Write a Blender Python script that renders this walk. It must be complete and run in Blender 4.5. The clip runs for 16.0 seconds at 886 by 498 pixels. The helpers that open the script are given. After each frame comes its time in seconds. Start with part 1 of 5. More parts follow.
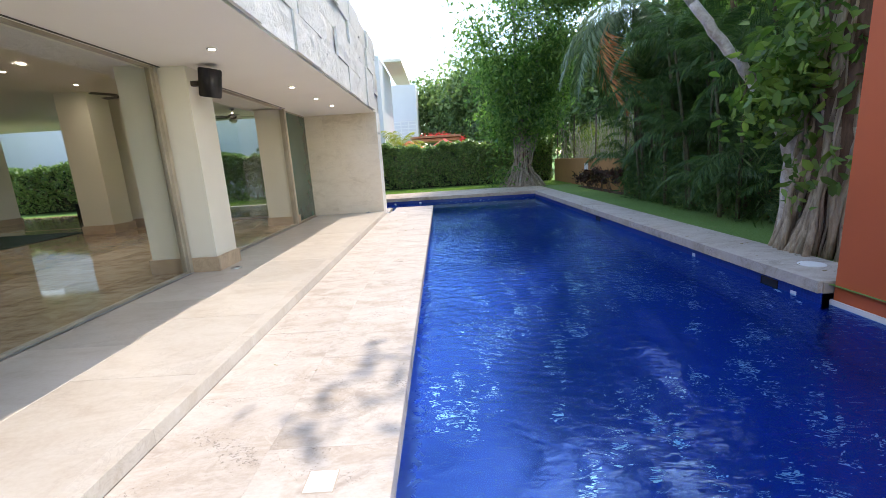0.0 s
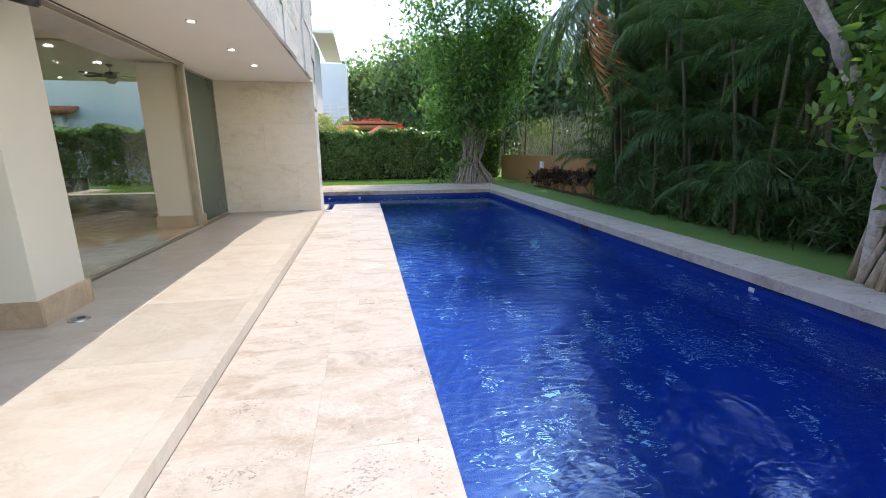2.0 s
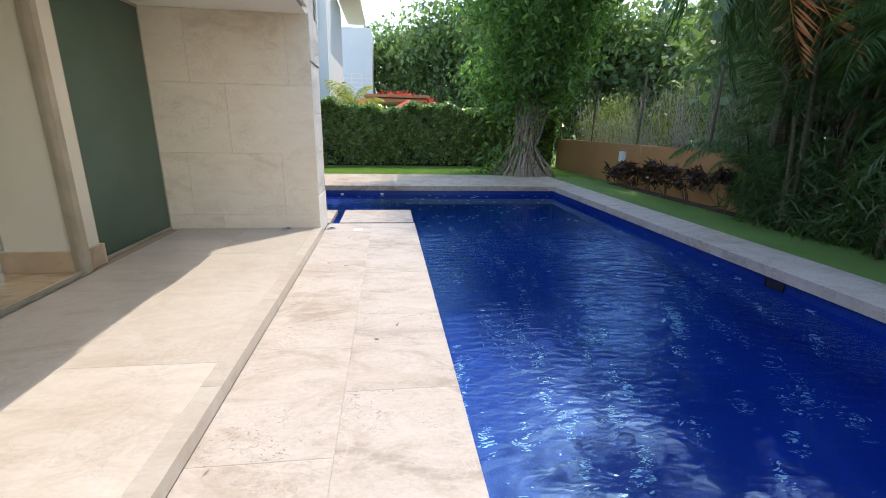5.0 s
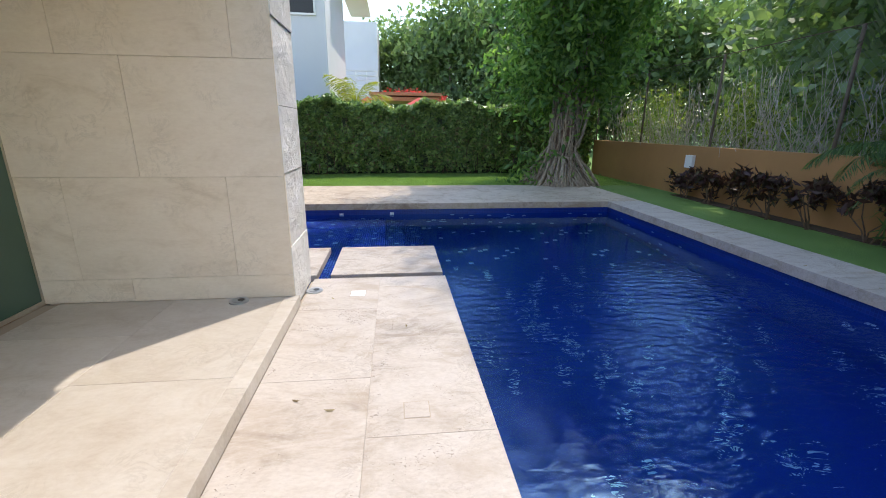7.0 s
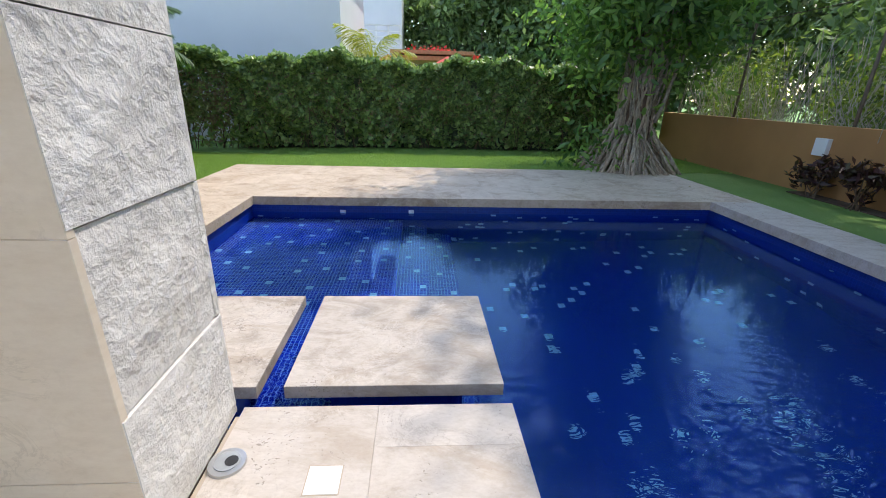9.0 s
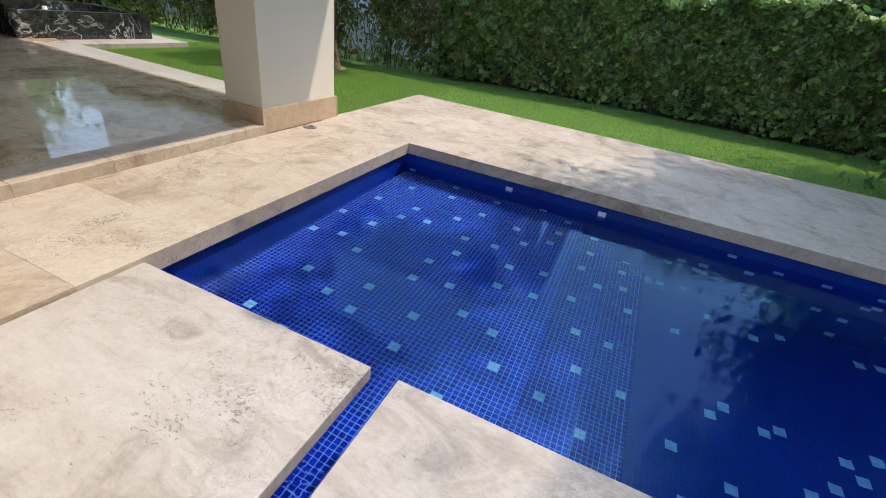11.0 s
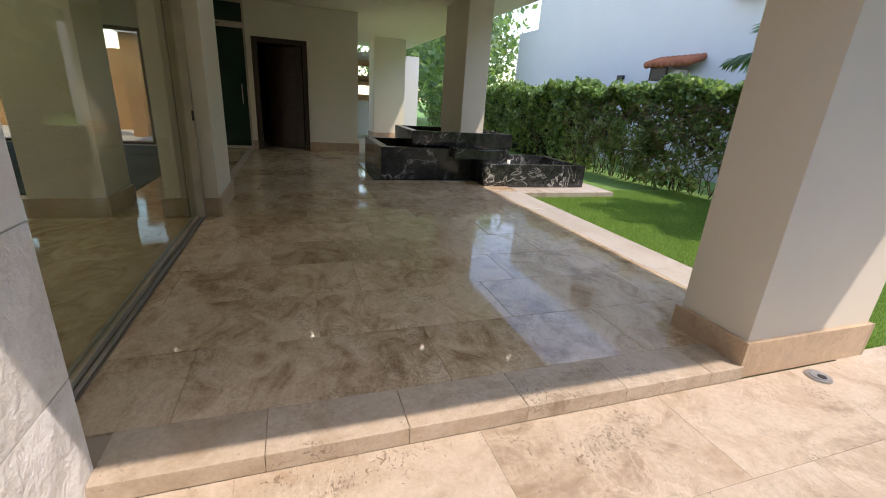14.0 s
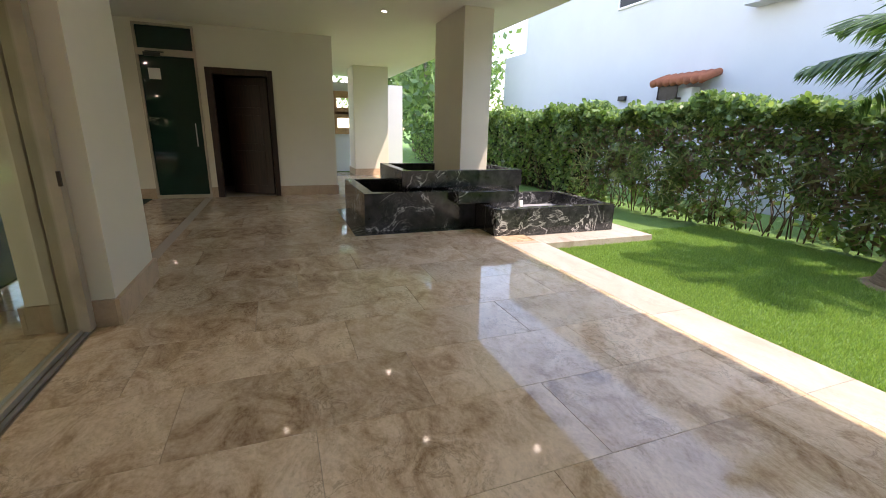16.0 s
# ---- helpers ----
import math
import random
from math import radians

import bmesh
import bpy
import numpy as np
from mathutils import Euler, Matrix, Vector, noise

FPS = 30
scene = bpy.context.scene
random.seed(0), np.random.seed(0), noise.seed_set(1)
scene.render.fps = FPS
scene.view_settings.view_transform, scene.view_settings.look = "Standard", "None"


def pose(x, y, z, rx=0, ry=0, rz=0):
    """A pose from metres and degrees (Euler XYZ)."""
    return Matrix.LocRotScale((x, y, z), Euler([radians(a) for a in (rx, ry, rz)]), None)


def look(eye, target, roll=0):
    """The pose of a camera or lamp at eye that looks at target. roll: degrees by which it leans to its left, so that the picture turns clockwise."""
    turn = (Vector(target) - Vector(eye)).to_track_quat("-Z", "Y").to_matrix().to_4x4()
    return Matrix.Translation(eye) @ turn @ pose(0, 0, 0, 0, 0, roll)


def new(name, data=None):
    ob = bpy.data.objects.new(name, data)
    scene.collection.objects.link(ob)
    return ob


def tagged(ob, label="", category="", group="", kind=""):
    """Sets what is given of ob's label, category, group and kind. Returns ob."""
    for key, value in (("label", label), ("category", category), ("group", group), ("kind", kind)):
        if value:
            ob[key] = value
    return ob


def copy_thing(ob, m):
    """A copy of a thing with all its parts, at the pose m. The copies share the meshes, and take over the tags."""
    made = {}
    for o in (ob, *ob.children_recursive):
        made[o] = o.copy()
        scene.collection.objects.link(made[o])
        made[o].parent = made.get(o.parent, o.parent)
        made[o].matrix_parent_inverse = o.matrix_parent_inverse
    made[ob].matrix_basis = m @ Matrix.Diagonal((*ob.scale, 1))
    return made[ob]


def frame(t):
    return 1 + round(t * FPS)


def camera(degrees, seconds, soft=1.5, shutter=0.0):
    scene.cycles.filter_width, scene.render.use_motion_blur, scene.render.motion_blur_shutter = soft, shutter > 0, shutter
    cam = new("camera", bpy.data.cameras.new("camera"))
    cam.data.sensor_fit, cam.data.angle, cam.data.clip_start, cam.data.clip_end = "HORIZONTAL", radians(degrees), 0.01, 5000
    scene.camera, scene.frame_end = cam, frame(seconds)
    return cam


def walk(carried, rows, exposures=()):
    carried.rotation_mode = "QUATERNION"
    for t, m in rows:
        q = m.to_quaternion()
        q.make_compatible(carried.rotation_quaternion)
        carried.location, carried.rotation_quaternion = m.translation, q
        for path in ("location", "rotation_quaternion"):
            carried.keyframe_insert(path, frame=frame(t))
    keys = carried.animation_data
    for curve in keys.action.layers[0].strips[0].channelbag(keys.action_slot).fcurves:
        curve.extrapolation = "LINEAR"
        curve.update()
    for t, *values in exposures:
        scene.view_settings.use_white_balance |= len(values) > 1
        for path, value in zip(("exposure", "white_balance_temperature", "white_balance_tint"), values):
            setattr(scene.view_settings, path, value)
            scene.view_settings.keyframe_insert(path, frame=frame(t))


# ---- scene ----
cam = camera(92.4, 16.0, soft=0.95)
METRES, EYE, TILT, LEAN, TURN = 16.5, 1.29, 0.0, 0.0, 0.3
ROWS = [
    (0.0, 0.0, 0.0, 0.0, -0.72, -11.86, 3.45),
    (0.5, -0.0197, 0.0262, 0.0011, -8.77, -12.65, 4.5),
    (1.0, -0.0305, 0.0587, 0.0017, -9.44, -12.71, 2.87),
    (1.5, -0.0375, 0.0942, 0.0007, -10.34, -12.83, 1.28),
    (2.0, -0.0383, 0.1305, 0.0, -10.56, -13.3, 0.27),
    (2.5, -0.0391, 0.1693, 0.0004, -9.97, -14.18, -1.92),
    (3.0, -0.041, 0.2065, 0.0024, -10.07, -15.09, -1.54),
    (3.5, -0.04, 0.2433, 0.0033, -9.44, -15.67, -1.88),
    (4.0, -0.0417, 0.2796, 0.0041, -8.67, -15.91, -1.72),
    (4.5, -0.0397, 0.3186, 0.0044, -7.81, -16.05, -1.6),
    (7.0, -0.0445, 0.504, 0.0038, -6.61, -15.95, -0.53),
    (7.5, -0.0458, 0.5418, 0.0039, -6.38, -16.28, -1.25),
    (8.0, -0.043, 0.5796, 0.0042, -6.57, -16.77, -0.4),
    (10.5, -0.047, 0.729, 0.0014, 14.11, -28.23, -6.09),
    (11.0, -0.0507, 0.7514, 0.0018, 24.29, -30.05, -7.39),
    (11.5, -0.061, 0.7683, 0.0003, 35.89, -31.74, -9.7),
    (12.0, -0.0758, 0.7811, 0.0024, 50.72, -33.88, -8.61),
    (12.5, -0.0927, 0.7921, 0.0042, 64.34, -31.97, -7.99),
    (13.0, -0.1131, 0.7966, 0.0055, 70.47, -27.71, -7.36),
    (13.5, -0.1375, 0.7972, 0.0078, 70.67, -24.4, -4.8),
    (14.0, -0.1625, 0.7987, 0.0086, 71.48, -19.19, -3.66),
    (14.5, -0.1885, 0.8015, 0.01, 72.02, -17.91, -3.06),
    (15.0, -0.2172, 0.8062, 0.0117, 70.01, -16.45, -0.28),
    (15.5, -0.2422, 0.8145, 0.0103, 69.1, -15.76, -0.29),
    (16.0, -0.2673, 0.8205, 0.0123, 69.1, -15.66, -1.37),
]
# seconds, stops, kelvin, tint: the clip's camera opens up under the terrace roof
EXPOSURES = [(0.0, 1.88, 6950, 15), (4.0, 1.72, 6900, 14), (8.0, 1.68, 6900, 14), (10.5, 1.6, 6850, 12), (12.5, 1.36, 6850, 12), (13.5, 1.42, 6950, 16), (14.5, 1.98, 7250, 22), (16.0, 2.32, 7300, 23)]
walk(cam, [(t, pose(0, 0, EYE, TILT, LEAN, TURN) @ pose(METRES * x, METRES * y, METRES * z, 90 + pitch, roll, yaw)) for t, x, y, z, yaw, pitch, roll in ROWS], EXPOSURES)

# ---- world, sun, exposure ----
SUN_TO = Vector((0.97, 1.02, 2.64)).normalized()
wd = bpy.data.worlds.new("sky")
scene.world = wd
wd.use_nodes = True
sky = wd.node_tree.nodes.new("ShaderNodeTexSky")
sky.sky_type = "NISHITA"
sky.sun_disc = False
sky.sun_elevation = math.asin(SUN_TO.z)
sky.sun_rotation = math.atan2(SUN_TO.x, SUN_TO.y)
sky.dust_density = 0.6
sky.air_density = 1.2
bg = wd.node_tree.nodes["Background"]
bg.inputs["Strength"].default_value = 0.15
wd.node_tree.links.new(sky.outputs[0], bg.inputs[0])
sun = new("sun", bpy.data.lights.new("sun", "SUN"))
sun.data.energy = 1.25
sun.data.angle = radians(0.6)
sun.data.color = (1.0, 0.95, 0.87)
sun.matrix_world = look(SUN_TO * 60, (0, 0, 0))


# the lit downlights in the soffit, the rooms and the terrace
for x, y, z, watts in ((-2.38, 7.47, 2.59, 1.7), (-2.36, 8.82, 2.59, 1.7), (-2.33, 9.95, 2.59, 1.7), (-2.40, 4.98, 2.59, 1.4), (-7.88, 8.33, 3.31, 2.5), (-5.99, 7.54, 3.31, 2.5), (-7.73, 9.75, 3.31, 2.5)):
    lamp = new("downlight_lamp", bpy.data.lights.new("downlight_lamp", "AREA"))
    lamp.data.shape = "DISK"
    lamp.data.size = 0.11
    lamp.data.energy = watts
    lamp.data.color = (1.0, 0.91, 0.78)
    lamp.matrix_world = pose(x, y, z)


# ---- materials ----
class Nodes:
    """Small helper to wire one node material."""

    def __init__(self, name):
        self.m = bpy.data.materials.new(name)
        self.m.use_nodes = True
        self.t = self.m.node_tree
        self.b = self.t.nodes["Principled BSDF"]
        self.out = self.t.nodes["Material Output"]

    def link(self, a, b):
        self.t.links.new(a, b)

    def put(self, socket, v):
        if isinstance(v, bpy.types.NodeSocket):
            self.link(v, socket)
        elif isinstance(v, tuple) and len(v) == 3 and socket.type == "RGBA":
            socket.default_value = (*v, 1)
        else:
            socket.default_value = v

    def pos(self, scale=(1, 1, 1), own=0.0):
        g = self.t.nodes.new("ShaderNodeNewGeometry")
        v = g.outputs["Position"]
        if own:
            oi = self.t.nodes.new("ShaderNodeObjectInfo")
            ri = self.math("ADD", oi.outputs["Random"], g.outputs["Random Per Island"])
            k = self.math("MULTIPLY", ri, own)
            a = self.t.nodes.new("ShaderNodeVectorMath")
            a.operation = "ADD"
            self.link(v, a.inputs[0])
            self.link(k, a.inputs[1])
            v = a.outputs[0]
        mp = self.t.nodes.new("ShaderNodeMapping")
        mp.inputs["Scale"].default_value = scale
        self.link(v, mp.inputs[0])
        return mp.outputs[0]

    def rnd(self):
        g = self.t.nodes.new("ShaderNodeNewGeometry")
        oi = self.t.nodes.new("ShaderNodeObjectInfo")
        s = self.math("ADD", oi.outputs["Random"], g.outputs["Random Per Island"])
        return self.math("FRACT", s, 0.0)

    def math(self, op, a, b, c=None):
        n = self.t.nodes.new("ShaderNodeMath")
        n.operation = op
        self.put(n.inputs[0], a)
        self.put(n.inputs[1], b)
        if c is not None:
            self.put(n.inputs[2], c)
        return n.outputs[0]

    def noise(self, vec, scale, detail=4.0, rough=0.55, warp=0.0):
        n = self.t.nodes.new("ShaderNodeTexNoise")
        self.link(vec, n.inputs["Vector"])
        n.inputs["Scale"].default_value = scale
        n.inputs["Detail"].default_value = detail
        n.inputs["Roughness"].default_value = rough
        n.inputs["Distortion"].default_value = warp
        return n.outputs["Fac"]

    def voro(self, vec, scale, kind="F1"):
        n = self.t.nodes.new("ShaderNodeTexVoronoi")
        n.feature = kind
        self.link(vec, n.inputs["Vector"])
        n.inputs["Scale"].default_value = scale
        return n.outputs[0]

    def ramp(self, fac, *stops):
        n = self.t.nodes.new("ShaderNodeValToRGB")
        e = n.color_ramp.elements
        while len(e) < len(stops):
            e.new(0.5)
        for k, (p, c) in zip(e, stops):
            k.position = p
            k.color = (*c, 1) if isinstance(c, tuple) else (c, c, c, 1)
        self.put(n.inputs[0], fac)
        return n.outputs[0]

    def mix(self, fac, a, b, how="MIX"):
        n = self.t.nodes.new("ShaderNodeMix")
        n.data_type = "RGBA"
        n.blend_type = how
        self.put(n.inputs[0], fac)
        self.put(n.inputs[6], a)
        self.put(n.inputs[7], b)
        return n.outputs[2]

    def bump(self, h, strength=0.3, dist=0.01, normal=None):
        n = self.t.nodes.new("ShaderNodeBump")
        n.inputs["Strength"].default_value = strength
        n.inputs["Distance"].default_value = dist
        self.put(n.inputs["Height"], h)
        if normal is not None:
            self.link(normal, n.inputs["Normal"])
        return n.outputs[0]

    def done(self, color=None, rough=None, normal=None, metal=None):
        if color is not None:
            self.put(self.b.inputs["Base Color"], color)
        if rough is not None:
            self.put(self.b.inputs["Roughness"], rough)
        if normal is not None:
            self.put(self.b.inputs["Normal"], normal)
        if metal is not None:
            self.put(self.b.inputs["Metallic"], metal)
        return self.m


def travertine(name, pale, mid, dark, rough, stretch, pits, own=23.0, vary=0.25, bumpy=0.25, veins=0.35, pitted=0.606):
    n = Nodes(name)
    v = n.pos(stretch, own)
    pv = n.pos((1.0, 1.0, 1.0), own)
    big = n.noise(v, 0.8, 5, 0.6, 0.8)
    vein = n.noise(v, 3.2, 9, 0.68, 1.4)
    cloud = n.noise(pv, 6.5, 8, 0.7, 1.0)
    fine = n.noise(v, 42, 5, 0.7)
    c = n.ramp(n.math("ADD", n.math("MULTIPLY", big, 0.4), n.math("MULTIPLY", vein, 0.6)), (0.37, dark), (0.47, mid), (0.57, pale))
    line = n.math("ABSOLUTE", n.math("SUBTRACT", cloud, 0.5), 0.0)
    gate = n.ramp(n.noise(pv, 1.7, 4, 0.6, 0.6), (0.47, 0.0), (0.60, 1.0))
    crackle = n.math("MULTIPLY", n.ramp(line, (0.0, 1.0), (0.035, 0.0)), gate)
    c = n.mix(n.math("MULTIPLY", crackle, veins), c, tuple(0.62 * k for k in dark))
    c = n.mix(0.22, c, n.ramp(fine, (0.36, dark), (0.60, pale)))
    tone = n.ramp(n.rnd(), (0.0, 1.0 - vary), (1.0, 1.0 + vary * 0.35))
    c = n.mix(1.0, c, tone, "MULTIPLY")
    grain = n.noise(n.pos((20.0, 28.0, 28.0), own), 2.8, 3, 0.6, 0.5)
    group = n.noise(pv, 2.4, 4, 0.65, 0.7)
    hole = n.ramp(n.math("ADD", n.math("MULTIPLY", grain, 0.55), n.math("MULTIPLY", group, 0.45)), (pitted, 0.0), (pitted + 0.016, 1.0))
    rust = n.math("MULTIPLY", n.ramp(n.noise(v, 2.1, 7, 0.68, 1.0), (0.50, 0.0), (0.66, 1.0)), 0.5 * pits)
    c = n.mix(rust, c, tuple(k * w for k, w in zip(dark, (1.02, 0.93, 0.80))))
    scar = n.ramp(n.math("ABSOLUTE", n.math("SUBTRACT", n.noise(pv, 1.9, 7, 0.66, 0.8), 0.5), 0.0), (0.0, 1.0), (0.014, 0.0))
    c = n.mix(n.math("MULTIPLY", n.math("MULTIPLY", scar, gate), 0.4 * pits), c, tuple(min(0.85, 1.2 * k) for k in pale))
    fac = n.math("MULTIPLY", hole, pits)
    c = n.mix(n.math("MULTIPLY", fac, 0.7), c, tuple(0.68 * k for k in dark))
    hgt = n.math("SUBTRACT", n.math("MULTIPLY", fine, 0.15), fac)
    r = n.math("ADD", n.math("MULTIPLY", vein, 0.10), max(0.0, rough - 0.05))
    return n.done(c, r, n.bump(hgt, bumpy, 0.006))


def plaster(name, base, rough=0.75, vary=0.08, bumpy=0.12, grain=60):
    n = Nodes(name)
    v = n.pos()
    big = n.noise(v, 0.7, 4, 0.6)
    small = n.noise(v, grain, 3)
    lo = tuple(k * (1 - vary) for k in base)
    c = n.mix(n.ramp(big, (0.3, 0.0), (0.7, 1.0)), lo, base)
    return n.done(c, rough, n.bump(small, bumpy, 0.004))


M_FLOOR = travertine("polished_travertine", (0.80, 0.64, 0.46), (0.60, 0.44, 0.285), (0.26, 0.15, 0.075), 0.035, (0.85, 1.15, 1.0), 0.35, vary=0.13, bumpy=0.03, veins=0.6)
M_PATH = travertine("honed_travertine", (0.59, 0.545, 0.485), (0.53, 0.475, 0.405), (0.44, 0.375, 0.30), 0.30, (0.6, 1.1, 1.0), 0.10, vary=0.14, bumpy=0.06)
M_DECK = travertine("tumbled_travertine", (0.53, 0.475, 0.42), (0.47, 0.41, 0.35), (0.31, 0.26, 0.21), 0.62, (0.7, 1.3, 1.0), 0.95, vary=0.03, bumpy=0.7, pitted=0.607)
M_DECKW = travertine("warm_travertine", (0.60, 0.50, 0.39), (0.51, 0.41, 0.30), (0.30, 0.215, 0.145), 0.55, (0.9, 0.8, 1.0), 1.0, vary=0.05, bumpy=0.8, pitted=0.602)
M_BASE = travertine("baseboard_travertine", (0.62, 0.46, 0.31), (0.54, 0.39, 0.26), (0.40, 0.28, 0.18), 0.4, (1, 1, 1), 0.2)
M_JOINT = plaster("grout", (0.42, 0.35, 0.27), 0.9)
M_STONE = travertine("smooth_limestone", (0.82, 0.72, 0.59), (0.77, 0.665, 0.53), (0.64, 0.53, 0.40), 0.6, (0.5, 0.5, 1.2), 0.12, vary=0.05, bumpy=0.12)
M_CREAM = plaster("cream_stucco", (0.80, 0.74, 0.62))
M_CEIL = plaster("ceiling_paint", (0.88, 0.84, 0.75), 0.8, 0.04)
M_WHITE = plaster("white_stucco", (0.68, 0.68, 0.69), 0.85, 0.05)
M_ORANGE = plaster("orange_stucco", (0.56, 0.115, 0.035), 0.7, 0.10)
M_OCHRE = plaster("ochre_stucco", (0.46, 0.23, 0.085), 0.8, 0.18)
M_WHITEBAND = plaster("white_band", (0.75, 0.73, 0.70), 0.6, 0.05)
# near-black plaster: the unlit hall's dimness is put into the colour
M_DARK = plaster("hall_dimness", (0.022, 0.02, 0.018), 0.7)
M_TURFROOM = plaster("dark_green_carpet", (0.012, 0.045, 0.022), 0.8, 0.2, 0.3, 200)


def rough_stone():
    n = Nodes("split_limestone")
    v = n.pos((1, 1, 1), 11.0)
    big = n.noise(v, 1.6, 6, 0.62)
    fine = n.noise(v, 14, 6, 0.7, 0.5)
    c = n.ramp(n.math("ADD", n.math("MULTIPLY", big, 0.5), n.math("MULTIPLY", fine, 0.5)), (0.3, (0.62, 0.58, 0.53)), (0.5, (0.78, 0.755, 0.72)), (0.75, (0.84, 0.82, 0.79)))
    h = n.math("ADD", n.math("MULTIPLY", fine, 0.2), n.math("MULTIPLY", n.noise(v, 3.2, 9, 0.62), 1.3))
    return n.done(c, 0.85, n.bump(h, 0.9, 0.07))


M_SPLIT = rough_stone()


def simple(name, color, rough=0.5, metal=0.0, grain=0.0):
    n = Nodes(name)
    if grain:
        f = n.noise(n.pos(), grain, 4)
        n.put(n.b.inputs["Base Color"], n.mix(n.ramp(f, (0.35, 0.0), (0.65, 1.0)), tuple(k * 0.75 for k in color), color))
        n.put(n.b.inputs["Roughness"], rough)
        n.put(n.b.inputs["Metallic"], metal)
        return n.m
    return n.done(color, rough, None, metal)


M_FRAME = simple("champagne_aluminium", (0.52, 0.45, 0.35), 0.4, 0.3, 3)
M_STEEL = simple("brushed_steel", (0.55, 0.56, 0.57), 0.35, 0.9, 8)
M_BLACK = simple("black_plastic", (0.018, 0.018, 0.02), 0.45, 0.0, 30)
M_BRONZE = simple("dark_bronze", (0.06, 0.045, 0.035), 0.4, 0.5, 9)
M_RUST = simple("rusty_steel", (0.17, 0.125, 0.09), 0.8, 0.2, 9)
M_GALV = simple("galvanised_steel", (0.42, 0.44, 0.45), 0.5, 0.6, 5)
M_TERRA = simple("terracotta", (0.50, 0.16, 0.075), 0.8, 0.0, 4)
M_RED = simple("red_cloth", (0.62, 0.10, 0.075), 0.9, 0.0, 3)
M_PVC = simple("white_pvc", (0.78, 0.78, 0.76), 0.4)
M_SOIL = simple("soil", (0.10, 0.065, 0.04), 0.95, 0.0, 12)
M_EARTH = simple("tan_earth", (0.34, 0.24, 0.15), 0.95, 0.0, 18)
M_GREYMORTAR = simple("grey_mortar", (0.33, 0.33, 0.33), 0.9, 0.0, 6)
M_TAN = simple("tan_wood", (0.48, 0.28, 0.14), 0.6, 0.0, 10)
M_FROST = simple("frosted_lamp_glass", (0.75, 0.74, 0.70), 0.4)


def wood_dark():
    n = Nodes("dark_stained_wood")
    v = n.pos((18, 18, 1.2))
    g = n.noise(v, 1.4, 5, 0.6, 0.6)
    c = n.ramp(g, (0.3, (0.018, 0.009, 0.006)), (0.7, (0.055, 0.026, 0.016)))
    return n.done(c, 0.4, n.bump(g, 0.15, 0.003))


M_WOOD = wood_dark()


def marble_black():
    n = Nodes("black_marble")
    v = n.pos((1, 1, 1), 5.0)
    warp = n.noise(v, 1.3, 6, 0.6, 1.5)
    line = n.math("ABSOLUTE", n.math("SUBTRACT", warp, 0.5), 0.0)
    vein = n.ramp(line, (0.0, 1.0), (0.012, 0.12), (0.03, 0.0))
    gate = n.ramp(n.noise(v, 1.1, 3), (0.46, 0.0), (0.62, 1.0))
    fine = n.math("ABSOLUTE", n.math("SUBTRACT", n.noise(v, 4.5, 7, 0.7, 0.9), 0.5), 0.0)
    fv = n.math("MULTIPLY", n.ramp(fine, (0.0, 0.16), (0.018, 0.0)), gate)
    f = n.math("MAXIMUM", n.math("MULTIPLY", vein, gate), fv)
    c = n.mix(f, n.ramp(n.noise(v, 7, 5), (0.3, (0.010, 0.011, 0.012)), (0.75, (0.045, 0.046, 0.048))), (0.55, 0.55, 0.54))
    return n.done(c, 0.14)


M_MARBLE = marble_black()


def glass(name, tint, low=0.02, high=0.32):
    n = Nodes(name)
    t = n.t.nodes.new("ShaderNodeBsdfTransparent")
    t.inputs[0].default_value = (*tint, 1)
    g = n.t.nodes.new("ShaderNodeBsdfGlossy")
    g.inputs["Roughness"].default_value = 0.0
    lw = n.t.nodes.new("ShaderNodeLayerWeight")
    lw.inputs[0].default_value = 0.5
    mx = n.t.nodes.new("ShaderNodeMixShader")
    n.link(n.math("ADD", n.math("MULTIPLY", n.math("POWER", lw.outputs["Facing"], 4.0), high), low), mx.inputs[0])
    n.link(t.outputs[0], mx.inputs[1])
    n.link(g.outputs[0], mx.inputs[2])
    n.link(mx.outputs[0], n.out.inputs[0])
    return n.m


M_GLASS = glass("clear_glass", (0.96, 0.97, 0.96))
M_TINTGLASS = glass("tinted_glass", (0.86, 0.90, 0.84), 0.04, 0.45)
M_DOORGLASS = simple("dark_green_glass", (0.011, 0.038, 0.028), 0.03, 0.0, 1.5)


def green_glass():
    n = Nodes("green_film_glass")
    f = n.noise(n.pos(), 0.9, 3)
    return n.done(n.ramp(f, (0.3, (0.055, 0.105, 0.075)), (0.7, (0.075, 0.135, 0.10))), 0.12)


M_GREENGLASS = green_glass()


def mosaic():
    n = Nodes("blue_glass_mosaic")
    r = n.rnd()
    f = n.noise(n.pos(), 0.8, 3)
    c = n.ramp(r, (0.0, (0.0010, 0.0060, 0.130)), (0.5, (0.0020, 0.0120, 0.230)), (1.0, (0.0040, 0.0270, 0.370)))
    c = n.mix(0.3, c, n.ramp(f, (0.3, (0.0010, 0.0075, 0.150)), (0.7, (0.0020, 0.0200, 0.320))))
    return n.done(c, 0.22)


